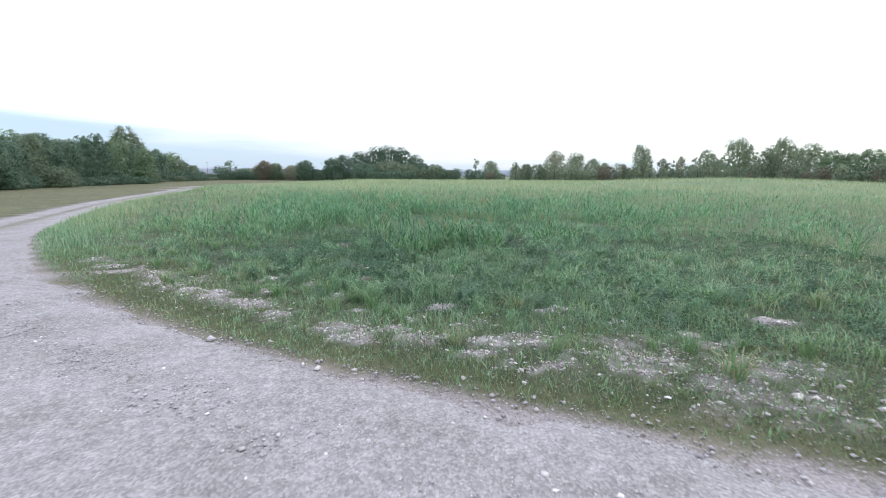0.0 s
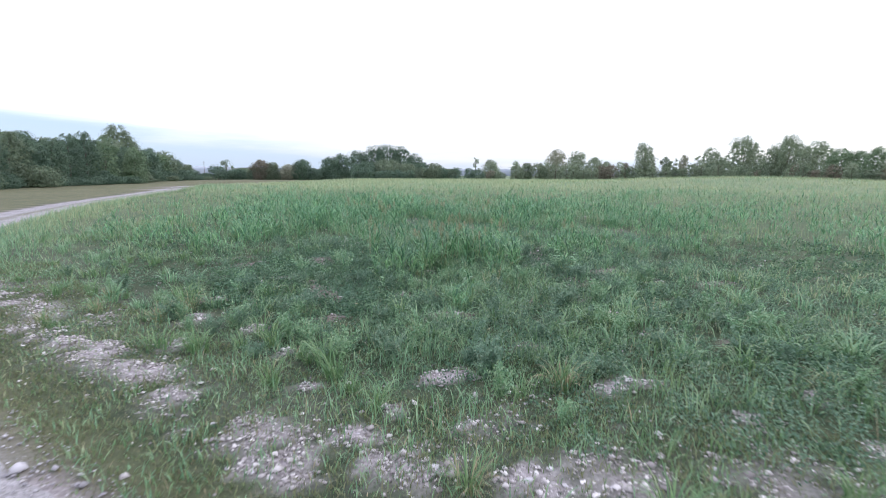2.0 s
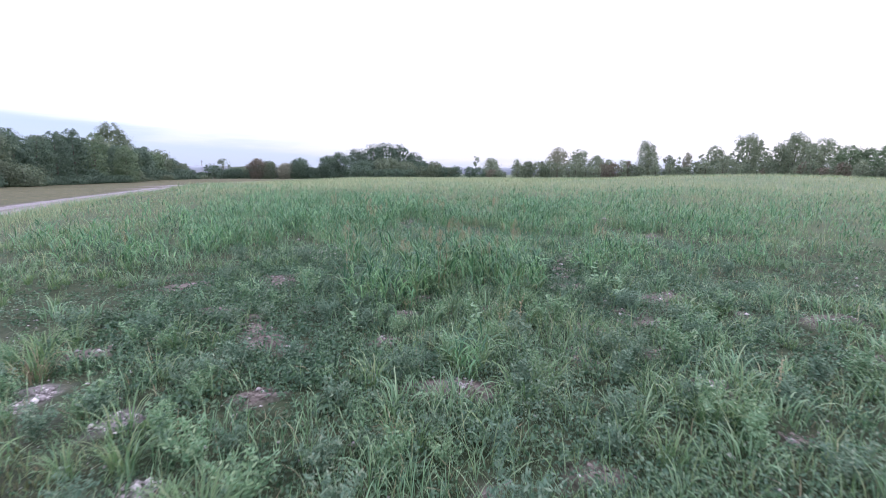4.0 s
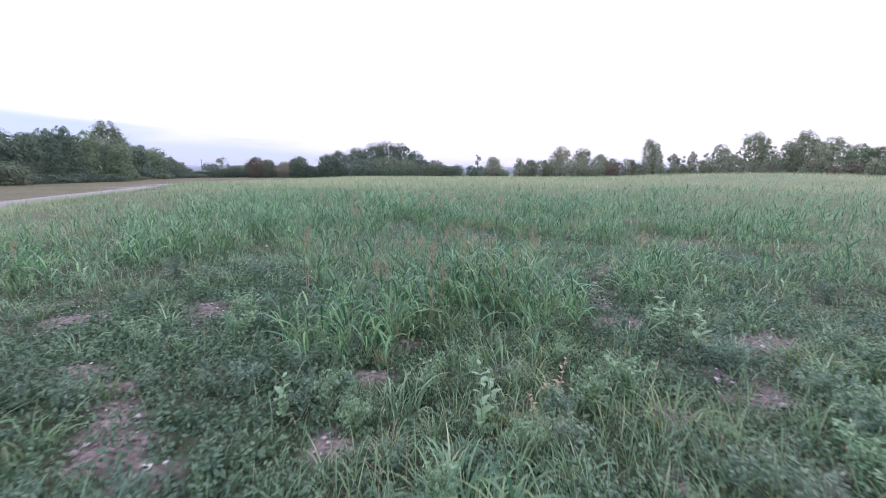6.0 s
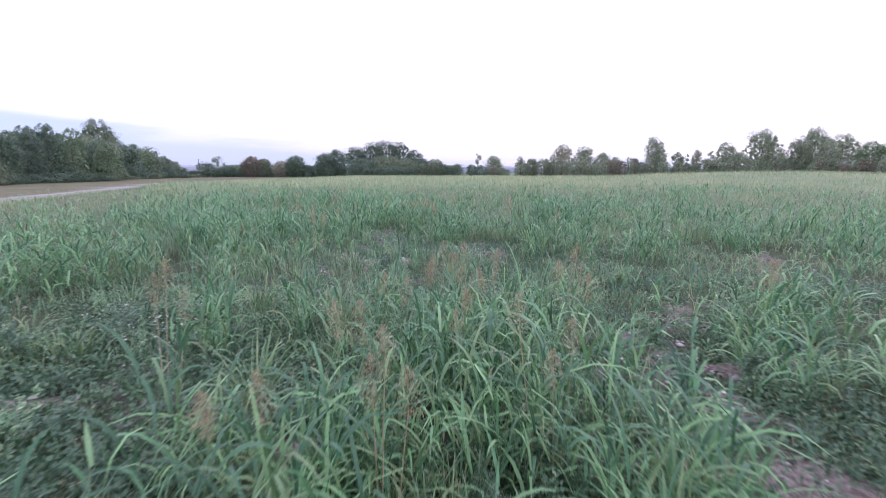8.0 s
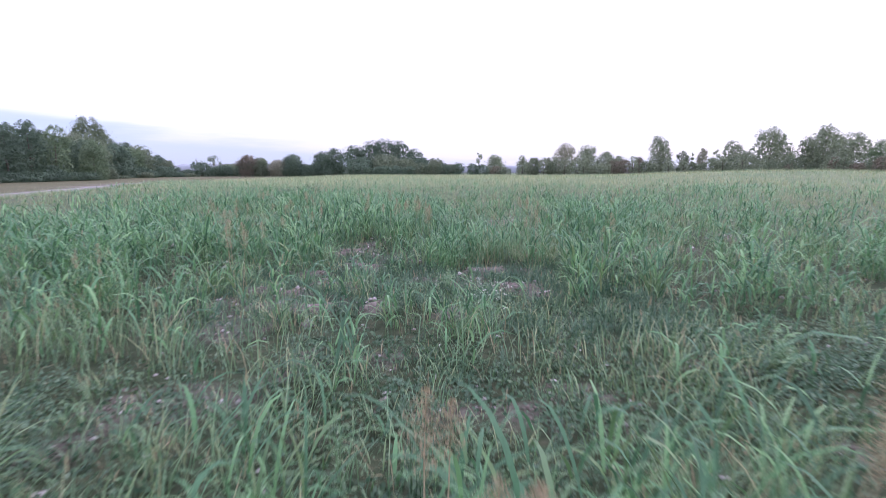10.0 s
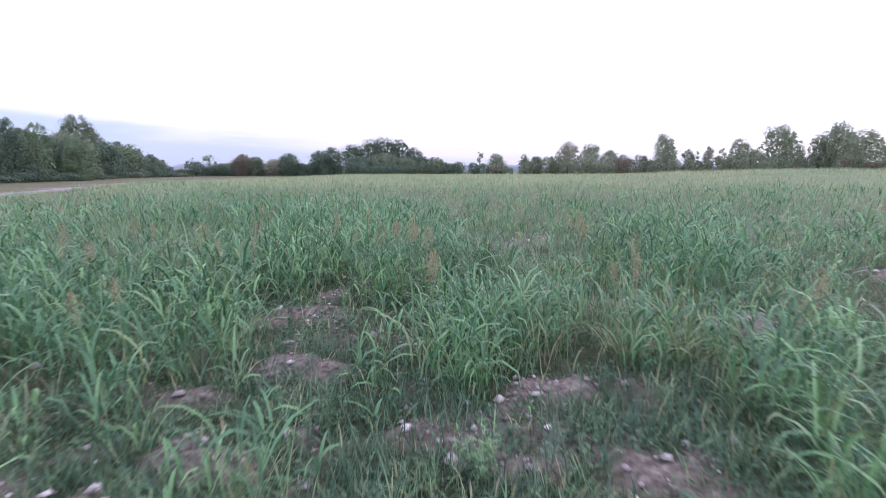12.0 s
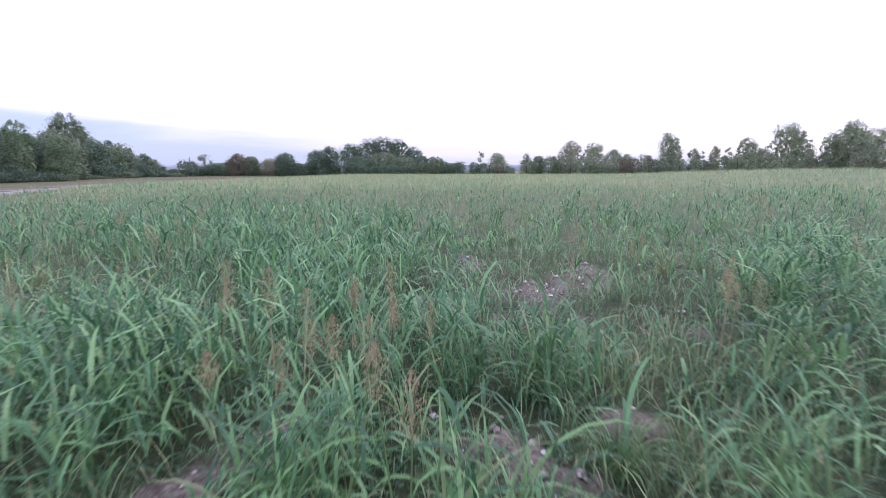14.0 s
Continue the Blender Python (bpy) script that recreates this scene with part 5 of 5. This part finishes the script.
for i, (x, y, size) in enumerate([(-1.89, 14.2, 0.045), (-1.8, 14.25, 0.035), (-0.06, 13.33, 0.045), (2.79, 15.65, 0.06), (2.9, 15.6, 0.045), (2.41, 6.87, 0.06), (3.3, 6.6, 0.07), (0.25, 7.45, 0.05), (4.75, 16.7, 0.06),
                                  (-1.1, 7.75, 0.05), (0.95, 7.3, 0.05), (1.9, 9.3, 0.06), (3.9, 7.0, 0.08), (4.6, 6.7, 0.07), (-0.3, 10.0, 0.06)]):
    stone(x, y, size, i)
n = 0
while n < 200:
    x, y = rng.uniform(-7, 7.5), rng.uniform(5, 13.5)
    if float(gravel_at(np.array([x]), np.array([y]))[0]) > 0.45 and in_view(x, y):
        stone(x, y, 0.010 + rng.gamma(1.5, 0.005), n, small=True)
        n += 1
for cx, cy, rx, ry in GRAVEL_NEAR + GRAVEL_BANKS:
    for i in range(3):
        stone(cx + rng.normal(0, rx * 0.6), cy + rng.normal(0, ry * 0.6), rng.uniform(0.022, 0.045), i + int(cx * 10) % 5)
for cx, cy, rx, ry in WEEDY_GAPS + EARTH_GAPS + CLOD_GAPS + FAR_GAPS:
    for i in range(2):
        stone(cx + rng.normal(0, rx * 0.5), cy + rng.normal(0, ry * 0.5), rng.uniform(0.014, 0.034), i + int(abs(cx) * 10) % 3, clod=rng.random() < 0.85)


# ---- tussocks of wild sorghum ----
def tussock_arrays(r, leaves, height, spread_, width):
    turn = r.uniform(0, 2 * np.pi, leaves)
    q = spread_ * np.sqrt(r.random(leaves))
    p = np.stack([np.cos(turn) * q, np.sin(turn) * q, np.full(leaves, -0.02)], 1)
    return blades(p, height * r.uniform(0.75, 1.45, leaves), turn + r.normal(0, 0.6, leaves), r.uniform(0.03, 0.4, leaves), r.uniform(1.0, 3.0, leaves), width * r.uniform(0.5, 1.15, leaves), 6, 1.9)


def panicle_arrays(r, base, length):
    """An open plume: fine branches hung with small spikelets."""
    n = 330
    k = r.random(n) ** 0.8
    turn = r.uniform(0, 2 * np.pi, n)
    rad = 0.3 * length * np.sin(np.pi * np.clip(k * 0.85 + 0.12, 0, 1)) * r.random(n) ** 0.7
    p = np.array(base) + np.stack([np.cos(turn) * rad, np.sin(turn) * rad, k * length], 1)
    parts = [flecks(p, r.normal(size=(n, 3)), r.uniform(0.0035, 0.007, n), 2.4)]
    axis = np.array(base)
    parts.append(tube([axis, axis + (0, 0, length * 0.5), axis + (0, 0, length)], [0.002, 0.0015, 0.0008], 4))
    for i in range(14):
        q, turn = i / 14 * 0.8, i * 2.4
        start = axis + (0, 0, q * length)
        w = 0.27 * length * math.sin(math.pi * min(1, q * 0.85 + 0.22))
        parts.append(tube([start, start + (math.cos(turn) * w * 0.5, math.sin(turn) * w * 0.5, 0.12 * length), start + (math.cos(turn) * w, math.sin(turn) * w, 0.15 * length)], [0.001, 0.0008, 0.0005], 3))
    return merged(parts)


def shoot(r, foot, height, lean, turn, leaves, long, width, mat, root):
    """One stalk of sorghum with its leaves, which stand off in turn to either side and arch over."""
    one = lambda v: np.array([v])
    parts = culms(np.array([foot]), one(height), one(turn), one(lean), leaves, one(long), one(width), 5)
    put("shoot", *merged(parts), mat, root, soft=True)


def tussock(kind, k):
    """kind: tall, with seed plumes; low, without; dry, yellowing."""
    r = np.random.default_rng(300 + k)
    label = {"tall": "tall tussock of wild sorghum with reddish seed plumes", "leafy": "leafy tussock of wild sorghum with arching leaves", "lime": "bright yellow-green tussock of young grass",
             "dry": "yellowing tussock of grass, partly withered", "plumed": "slender sorghum stalks with open tan seed plumes"}[kind]
    root = tagged(new("grass_tussock"), label, "grass", "tussocks in the field")
    if kind in ("tall", "leafy", "plumed"):
        for i in range(3 if kind == "plumed" else 14):
            turn, q = r.uniform(0, 6.28), 0.2 * math.sqrt(r.random())
            shoot(r, (math.cos(turn) * q, math.sin(turn) * q, -0.02), r.uniform(0.4, 0.78), r.uniform(0.02, 0.26), turn + r.normal(0, 0.5), 6, r.uniform(0.32, 0.5), r.uniform(0.014, 0.024), SORGHUM if i % 4 else LIME, root)
        if kind != "plumed":
            put("leaves", *tussock_arrays(r, 9, 0.46, 0.18, 0.016), SORGHUM, root, "long outer leaves arching to the ground", soft=True)
    elif kind == "lime":
        put("leaves", *tussock_arrays(r, 60, 0.5, 0.12, 0.015), LIME, root, soft=True)
    else:
        put("leaves", *tussock_arrays(r, 40, 0.48, 0.12, 0.015), LIME, root, soft=True)
        put("leaves", *tussock_arrays(r, 34, 0.42, 0.13, 0.013), STRAW, root, "withered straw-coloured leaves", soft=True)
    for _ in range({"tall": 2, "plumed": 2 + k % 2}.get(kind, 0)):
        a, q, h = r.uniform(0, 6.28), r.uniform(0, 0.12), r.uniform(0.62, 0.95)
        foot = np.array([math.cos(a) * q, math.sin(a) * q, 0.0])
        tip = foot + (math.cos(a) * 0.08, math.sin(a) * 0.08, h)
        stem = put("stem", *tube([foot, foot * 0.4 + tip * 0.6 + (0, 0, 0.02), tip], [0.005, 0.004, 0.0025], 5), STRAW if k % 2 else LIME, root)
        tagged(put("seed_plume", *panicle_arrays(r, tip - (0, 0, 0.03), r.uniform(0.19, 0.28)), PLUME, stem, "open tan seed plume"), kind="stuff")
    return root


KINDS = {kind: [tussock(kind, 10 * i + j) for j in range(4)] for i, kind in enumerate(("tall", "leafy", "lime", "dry", "plumed"))}
used = {}


def place_tussock(x, y, scale, kind):
    z = float(ground_z(np.array([x]), np.array([y]))[0])
    k = used.get(kind, 0)
    used[kind] = k + 1
    m = pose(x, y, z, rng.normal(0, 3), rng.normal(0, 3), rng.uniform(0, 360)) @ Matrix.Scale(scale, 4)
    first = KINDS[kind][k % 4]
    if k < 4:
        first.matrix_basis = m
    else:
        copy_thing(first, m @ Matrix.Diagonal((*(1 / v for v in first.scale), 1)))


BY_THE_TRACK = [(-4.25, 13.2, 1.0, "dry"), (-4.55, 13.7, 0.95, "lime"), (-6.7, 14.4, 0.8, "lime"), (-1.25, 10.6, 0.85, "lime"), (1.3, 10.3, 0.95, "dry"), (1.48, 8.14, 0.75, "lime"), (3.43, 7.4, 1.0, "dry"), (-0.7, 13.1, 0.8, "lime"),
                (2.92, 8.4, 0.6, "lime"), (-1.45, 11.0, 0.9, "lime"), (-0.67, 9.86, 0.6, "lime"), (-1.94, 10.47, 0.7, "lime"), (0.33, 13.4, 0.85, "leafy"), (0.92, 14.45, 0.6, "dry"), (0.75, 14.3, 0.5, "dry"), (12.2, 16.4, 1.3, "leafy"), (6.9, 10.7, 1.0, "dry"), (-1.0, 10.3, 0.6, "lime")]
FIRST_STAND = [(-1.3, 16.15, 1.1, "leafy"), (-1.0, 16.05, 1.05, "leafy"), (-0.6, 16.4, 1.15, "leafy"), (-0.25, 16.95, 1.15, "leafy"), (1.25, 16.85, 1.1, "leafy"), (1.68, 17.15, 1.15, "leafy"), (1.15, 17.35, 1.0, "leafy"), (0.65, 17.6, 1.2, "leafy"),
               (0.1, 17.5, 1.15, "leafy"), (-0.5, 17.3, 1.1, "leafy"), (-1.1, 17.5, 1.1, "leafy"), (0.95, 18.0, 1.1, "leafy"), (0.45, 18.3, 1.15, "leafy"), (-0.1, 18.2, 1.1, "leafy"), (-1.2, 18.4, 1.1, "lime"),
               (3.3, 18.65, 1.1, "leafy"), (0.7, 18.9, 1.1, "leafy"), (-0.6, 19.2, 1.1, "leafy"), (0.1, 19.3, 1.1, "leafy"), (7.87, 20.6, 1.2, "leafy"), (3.25, 19.15, 0.9, "leafy")]
BEYOND = [(-2.55, 20.6, 1.2, "leafy"), (-2.0, 19.6, 1.1, "leafy"), (-2.2, 21.2, 1.1, "lime"), (0.9, 20.1, 1.1, "leafy"), (0.75, 19.65, 1.05, "leafy"), (0.3, 19.9, 1.1, "lime"), (1.3, 19.9, 1.05, "leafy"), (-1.3, 20.0, 1.1, "leafy"), (-0.9, 20.3, 1.1, "lime"), (0.5, 20.6, 1.05, "leafy"), (1.25, 20.75, 1.0, "leafy"), (-0.4, 20.7, 1.0, "leafy"), (-2.86, 25.5, 1.25, "lime"), (0.2, 26.95, 1.05, "leafy"), (2.0, 27.35, 1.1, "leafy"), (2.3, 25.4, 1.15, "leafy"),
          (3.35, 25.7, 1.1, "lime"), (-2.9, 29.8, 1.1, "leafy"), (1.9, 27.6, 1.0, "dry"), (2.45, 26.6, 1.1, "leafy"), (-2.4, 28.5, 1.15, "leafy"), (-2.8, 30.1, 1.2, "lime"), (0.35, 29.5, 1.05, "leafy"),
          (1.86, 29.85, 1.1, "leafy"), (-0.6, 29.6, 1.05, "leafy"), (0.2, 31.3, 1.0, "leafy"), (1.05, 31.2, 1.05, "leafy"), (2.9, 31.3, 1.15, "leafy"), (0.3, 28.3, 1.0, "leafy"), (1.0, 28.4, 1.05, "leafy")]
PLUMES = [(-0.45, 16.7), (-0.05, 17.1), (-0.25, 17.5), (0.96, 17.55), (0.36, 18.25), (-2, 18.6), (-0.2, 19), (0.63, 19.1), (1.5, 19.3), (0.55, 19.6), (3.5, 19.65), (0.33, 20.2), (3.9, 20.3), (1.72, 20.5), (-2.2, 25), (-2.5, 25.4), (-2.4, 26.9), (3.1, 27), (0, 27.4), (2.05, 28), (-4, 28.9), (-4.7, 29.3), (-0.1, 29.5), (-2.5, 29.8), (-0.85, 29.85), (-3, 30), (-0.45, 30), (-0.85, 30.4), (-0.1, 30.7), (-1.8, 31.2), (2.45, 31.2), (-0.46, 31.3), (-4, 31.8), (2.5, 31.8), (5.5, 33.9), (-3.9, 34.4), (2.9, 34.7), (1.9, 34.7), (-6, 35.8), (-4.3, 36), (-6.4, 37.3), (7.4, 38.5), (3.85, 40.4), (9.2, 41.9)]
for row in BY_THE_TRACK + FIRST_STAND + BEYOND:
    place_tussock(*row)
for x, y in PLUMES:
    place_tussock(x, y, rng.uniform(0.95, 1.1), "plumed")
n = 0
while n < 76:
    x, y = rng.uniform(-9, 10), rng.uniform(8, 18)
    s, b = float(from_edge(np.array([x]), np.array([y]))[0]), float(bare(np.array([x]), np.array([y]))[0])
    if s < 1.2 or s > 8.5 or b > 0.35 or (-4.2 < x < -0.8 and 13.2 < y < 18) or not in_view(x, y):
        continue
    pick = rng.random()
    place_tussock(x, y, rng.uniform(0.35, 0.75), "lime" if pick < 0.8 else "dry")
    n += 1
n = 0
while n < 124:
    x, y = rng.uniform(-9, 9), rng.uniform(17, 46)
    b, t = float(bare(np.array([x]), np.array([y]))[0]), float(tallness(np.array([x]), np.array([y]))[0])
    if b > 0.2 or t < 0.45 or rng.random() > t or (-4 < x < -1.2 and y < 19.6) or (1.5 < x < 3.5 and 17.8 < y < 21.4) or not in_view(x, y):
        continue
    pick = rng.random()
    place_tussock(x, y, rng.uniform(0.75, 1.15), "tall" if pick < 0.04 else "leafy" if pick < (0.62 if x < -1 else 0.82) else "lime" if pick < 0.95 else "dry")
    n += 1


# ---- single weeds that stand out ----
def weed_plant(x, y, h, pairs, leaf, mat, label):
    """An upright stem with leaves in pairs, larger below."""
    z = float(ground_z(np.array([x]), np.array([y]))[0])
    root = tagged(new("weed"), label, "plant", "single weeds")
    root.location = (x, y, z)
    sway = rng.normal(0, 0.05, 2)
    put("stem", *tube([(0, 0, -0.02), (sway[0] * 0.4, sway[1] * 0.4, h * 0.5), (sway[0], sway[1], h)], [0.006, 0.005, 0.002], 6), mat, root)
    for k in range(pairs):
        q = (k + 0.6) / pairs
        at = np.array([[sway[0] * q * q, sway[1] * q * q, h * q]])
        for side in (0.0, math.pi):
            turn = np.array([k * 1.57 + side + rng.normal(0, 0.3)])
            size = leaf * (1.15 - 0.7 * q) * rng.uniform(0.8, 1.2)
            v, f = blades(at, np.array([size]), turn, np.array([rng.uniform(0.7, 1.1)]), np.array([rng.uniform(0.5, 1.2)]), np.array([size * 0.55]), 5, 1.2)
            put("leaf", v, f, mat, root, soft=True)
    return root


for x, y, h in ((0.42, 14.65, 0.62), (0.52, 14.85, 0.45), (2.75, 16.9, 0.6), (3.1, 16.6, 0.45), (-1.2, 14.9, 0.42)):
    weed_plant(x, y, h, 8, 0.14, GRASS, "upright weed with broad pale green leaves")
for x, y, h in ((1.15, 15.3, 0.42), (0.85, 14.7, 0.3), (3.4, 12.95, 0.35), (0.95, 15.1, 0.26)):
    weed_plant(x, y, h, 9, 0.06, STRAW, "withered brown weed on a bare stem")


def spire_weed(k):
    """An upright weed: a few straight stems, closely set with narrow leaves up to a pale tip."""
    r = np.random.default_rng(500 + k)
    root = tagged(new("spire_weed"), "upright grey-green weed with narrow leaves", "plant", "spire weeds")
    for i in range(3 + k % 3):
        turn, lean, h = r.uniform(0, 6.28), r.uniform(0.02, 0.3), r.uniform(0.24, 0.5)
        way = np.array([math.cos(turn) * math.sin(lean), math.sin(turn) * math.sin(lean), math.cos(lean)])
        foot = np.array([r.normal(0, 0.04), r.normal(0, 0.04), -0.02])
        n = 32
        q = np.sort(r.random(n)) * 0.95 + 0.05
        at = foot + way * (h * q)[:, None]
        leaf = blades(at, r.uniform(0.04, 0.085, n) * (1.25 - 0.8 * q), np.arange(n) * 2.4 + r.normal(0, 0.4, n), r.uniform(0.3, 1.0, n), r.uniform(0.3, 1.3, n), r.uniform(0.008, 0.014, n), 2)
        stem = tube([foot, foot + way * h * 0.5, foot + way * h], [0.004, 0.003, 0.0015], 4)
        put("stem", *merged([stem, leaf]), (SAGE, HERB, SAGE, GRASS)[k % 4], root)
    return root


TUFTS = [tagged(new("grass_tuft"), "yellow-green tuft of grass among low weeds", "grass", "tufts at the field's edge") for _ in range(4)]
for k, tuft_ in enumerate(TUFTS):
    put("leaves", *tussock_arrays(np.random.default_rng(700 + k), 34, 0.34, 0.16, 0.016), (LIME, GRASS)[k % 2], tuft_, soft=True)
n = 0
while n < 230:
    x, y = (rng.uniform(-14, -2.5), rng.uniform(10.5, 27)) if n < 110 else (rng.uniform(3, 12), rng.uniform(10.5, 27)) if n < 150 else (rng.uniform(-0.6, 7), rng.uniform(11, 19))
    s_ = float(from_edge(np.array([x]), np.array([y]))[0])
    if s_ < 1.9 or s_ > 11 or float(bare(np.array([x]), np.array([y]))[0]) > 0.35 or not in_view(x, y):
        continue
    m = pose(x, y, float(ground_z(np.array([x]), np.array([y]))[0]), 0, 0, rng.uniform(0, 360)) @ Matrix.Scale(rng.uniform(0.6, 1.2), 4)
    if n < 4:
        TUFTS[n].matrix_basis = m
    else:
        copy_thing(TUFTS[n % 4], m @ Matrix.Diagonal((*(1 / v for v in TUFTS[n % 4].scale), 1)))
    n += 1

SPIRES = [spire_weed(k) for k in range(8)]
n = 0
while n < 130:
    x, y = rng.uniform(-4.4, 4.8), rng.uniform(11.5, 21.5) if n < 100 else rng.uniform(21.5, 30)
    t, b = float(tallness(np.array([x]), np.array([y]))[0]), float(bare(np.array([x]), np.array([y]))[0])
    if float(from_edge(np.array([x]), np.array([y]))[0]) < 3 or b > 0.4 or t > 0.55:
        continue
    m = pose(x, y, float(ground_z(np.array([x]), np.array([y]))[0]), 0, 0, rng.uniform(0, 360)) @ Matrix.Scale(rng.uniform(0.6, 1.15), 4)
    if n < 8:
        SPIRES[n].matrix_basis = m
    else:
        first = SPIRES[n % 8]
        copy_thing(first, m @ Matrix.Diagonal((*(1 / v for v in first.scale), 1)))
    n += 1


def flower_patch(x, y, n, spread_, h):
    z = float(ground_z(np.array([x]), np.array([y]))[0])
    px, py = x + rng.normal(0, spread_, n), y + rng.normal(0, spread_, n)
    hh = h * rng.uniform(0.6, 1.1, n)
    root = tagged(new("flowering_weed"), "low weed with many small whitish flowers", "plant", "flowering weeds")
    root.location = (x, y, z)
    for i in range(n):
        foot = np.array([[px[i] - x, py[i] - y, 0.0]])
        stem = put("stem", *blades(foot, hh[i:i + 1], rng.uniform(0, 6.28, 1), rng.uniform(0, 0.15, 1), np.zeros(1), np.full(1, 0.006), 2), SAGE, root)
        leaf_at = foot + rng.normal(0, 0.02, (9, 3)) + np.stack([np.zeros(9), np.zeros(9), rng.random(9) * hh[i]], 1)
        put("foliage", *flecks(leaf_at, rng.normal(0, 0.5, (9, 3)) + (0, 0, 0.7), rng.uniform(0.014, 0.026, 9), 2.0), SAGE, stem)
        put("flower", *flecks(np.repeat(foot, 3, 0) + rng.normal(0, 0.012, (3, 3)) + (0, 0, hh[i]), rng.normal(0, 0.5, (3, 3)) + (0, 0, 1), rng.uniform(0.012, 0.022, 3), 1.0), FLOWER, stem)


for x, y in ((0.85, 24.75), (1.0, 25.1), (-2.4, 19.5), (-2.9, 19.9), (-3.5, 20.4), (-2.7, 20.6)):
    flower_patch(x, y, 20, 0.16, 0.3)


def feathery_weed(k):
    """A bushy weed: forking stems clothed with small leaves, about as wide as high."""
    mat, tint, leaf = ((SAGE, "grey-green", 0.015), (GRASS, "fresh green", 0.017), (SAGE, "grey-green", 0.018), (GRASS, "fresh green", 0.014))[k % 4]
    root = tagged(new("bushy_weed"), "bushy feathery weed with " + tint + " leaves", "plant", "bushy weeds")
    stems, leaves = [], []
    for i in range(11):
        turn, out_r, top_z = i * 2.4 + rng.normal(0, 0.3), 0.7 * rng.uniform(0.1, 1.0), rng.uniform(0.6, 1.0)
        tip = np.array([math.cos(turn) * out_r, math.sin(turn) * out_r, top_z]) * 0.36
        stems.append(tube([(0, 0, -0.02), tip * (0.35, 0.35, 0.5), tip], [0.004, 0.003, 0.001], 3))
        n = 58
        q = rng.random(n) ** 0.7
        at = tip * np.stack([0.3 * q + 0.7 * q * q, 0.3 * q + 0.7 * q * q, q], 1)
        side = rng.normal(size=(n, 3)) * 0.05 * (1.25 - q)[:, None]
        leaves.append(flecks(at + side, rng.normal(0, 0.6, (n, 3)) + (0, 0, 0.6), leaf * rng.uniform(0.6, 1.25, n), 3.2))
    put("foliage", *merged(stems + leaves), mat, root)
    return root


BUSHY = [feathery_weed(k) for k in range(9)]
spots = [(2.2, 13.7, 1.1), (2.8, 13.95, 1.1), (1.9, 13.2, 1.0), (1.35, 15.0, 1.1), (1.0, 14.3, 0.95), (-2.3, 16.8, 1.1), (-1.7, 15.3, 0.95), (-0.6, 14.7, 0.95), (-2.9, 14.9, 1.05), (3.4, 14.6, 1.05), (0.0, 15.4, 1.0), (2.3, 18.6, 1.1),
         (2.0, 19.6, 1.1), (1.6, 12.4, 0.95), (2.75, 16.9, 1.1), (-1.0, 12.6, 0.85), (1.1, 9.5, 0.8), (0.5, 11.9, 0.85), (-3.3, 20.2, 1.1), (3.2, 22.8, 1.0), (3.1, 19.0, 0.8), (2.6, 20.3, 0.8), (-0.2, 24.6, 0.8), (0.4, 25.9, 0.8)]
while len(spots) < 185:
    x, y = (rng.uniform(-4.8, 5.2), rng.uniform(10.6, 18.2)) if len(spots) < 120 else (rng.uniform(-10, 10), rng.uniform(9.5, 21))
    if float(from_edge(np.array([x]), np.array([y]))[0]) > 2.5 and float(bare(np.array([x]), np.array([y]))[0]) < 0.3 and float(tallness(np.array([x]), np.array([y]))[0]) < 0.5 and in_view(x, y):
        spots.append((x, y, rng.uniform(0.55, 1.15)))
for i, (x, y, size) in enumerate(spots):
    m = pose(x, y, float(ground_z(np.array([x]), np.array([y]))[0]), rng.normal(0, 4), rng.normal(0, 4), rng.uniform(0, 360)) @ Matrix.Scale(size, 4)
    if i < 9:
        BUSHY[i].matrix_basis = m
    else:
        first = BUSHY[i % 9]
        copy_thing(first, m @ Matrix.Diagonal((*(1 / v for v in first.scale), 1)))
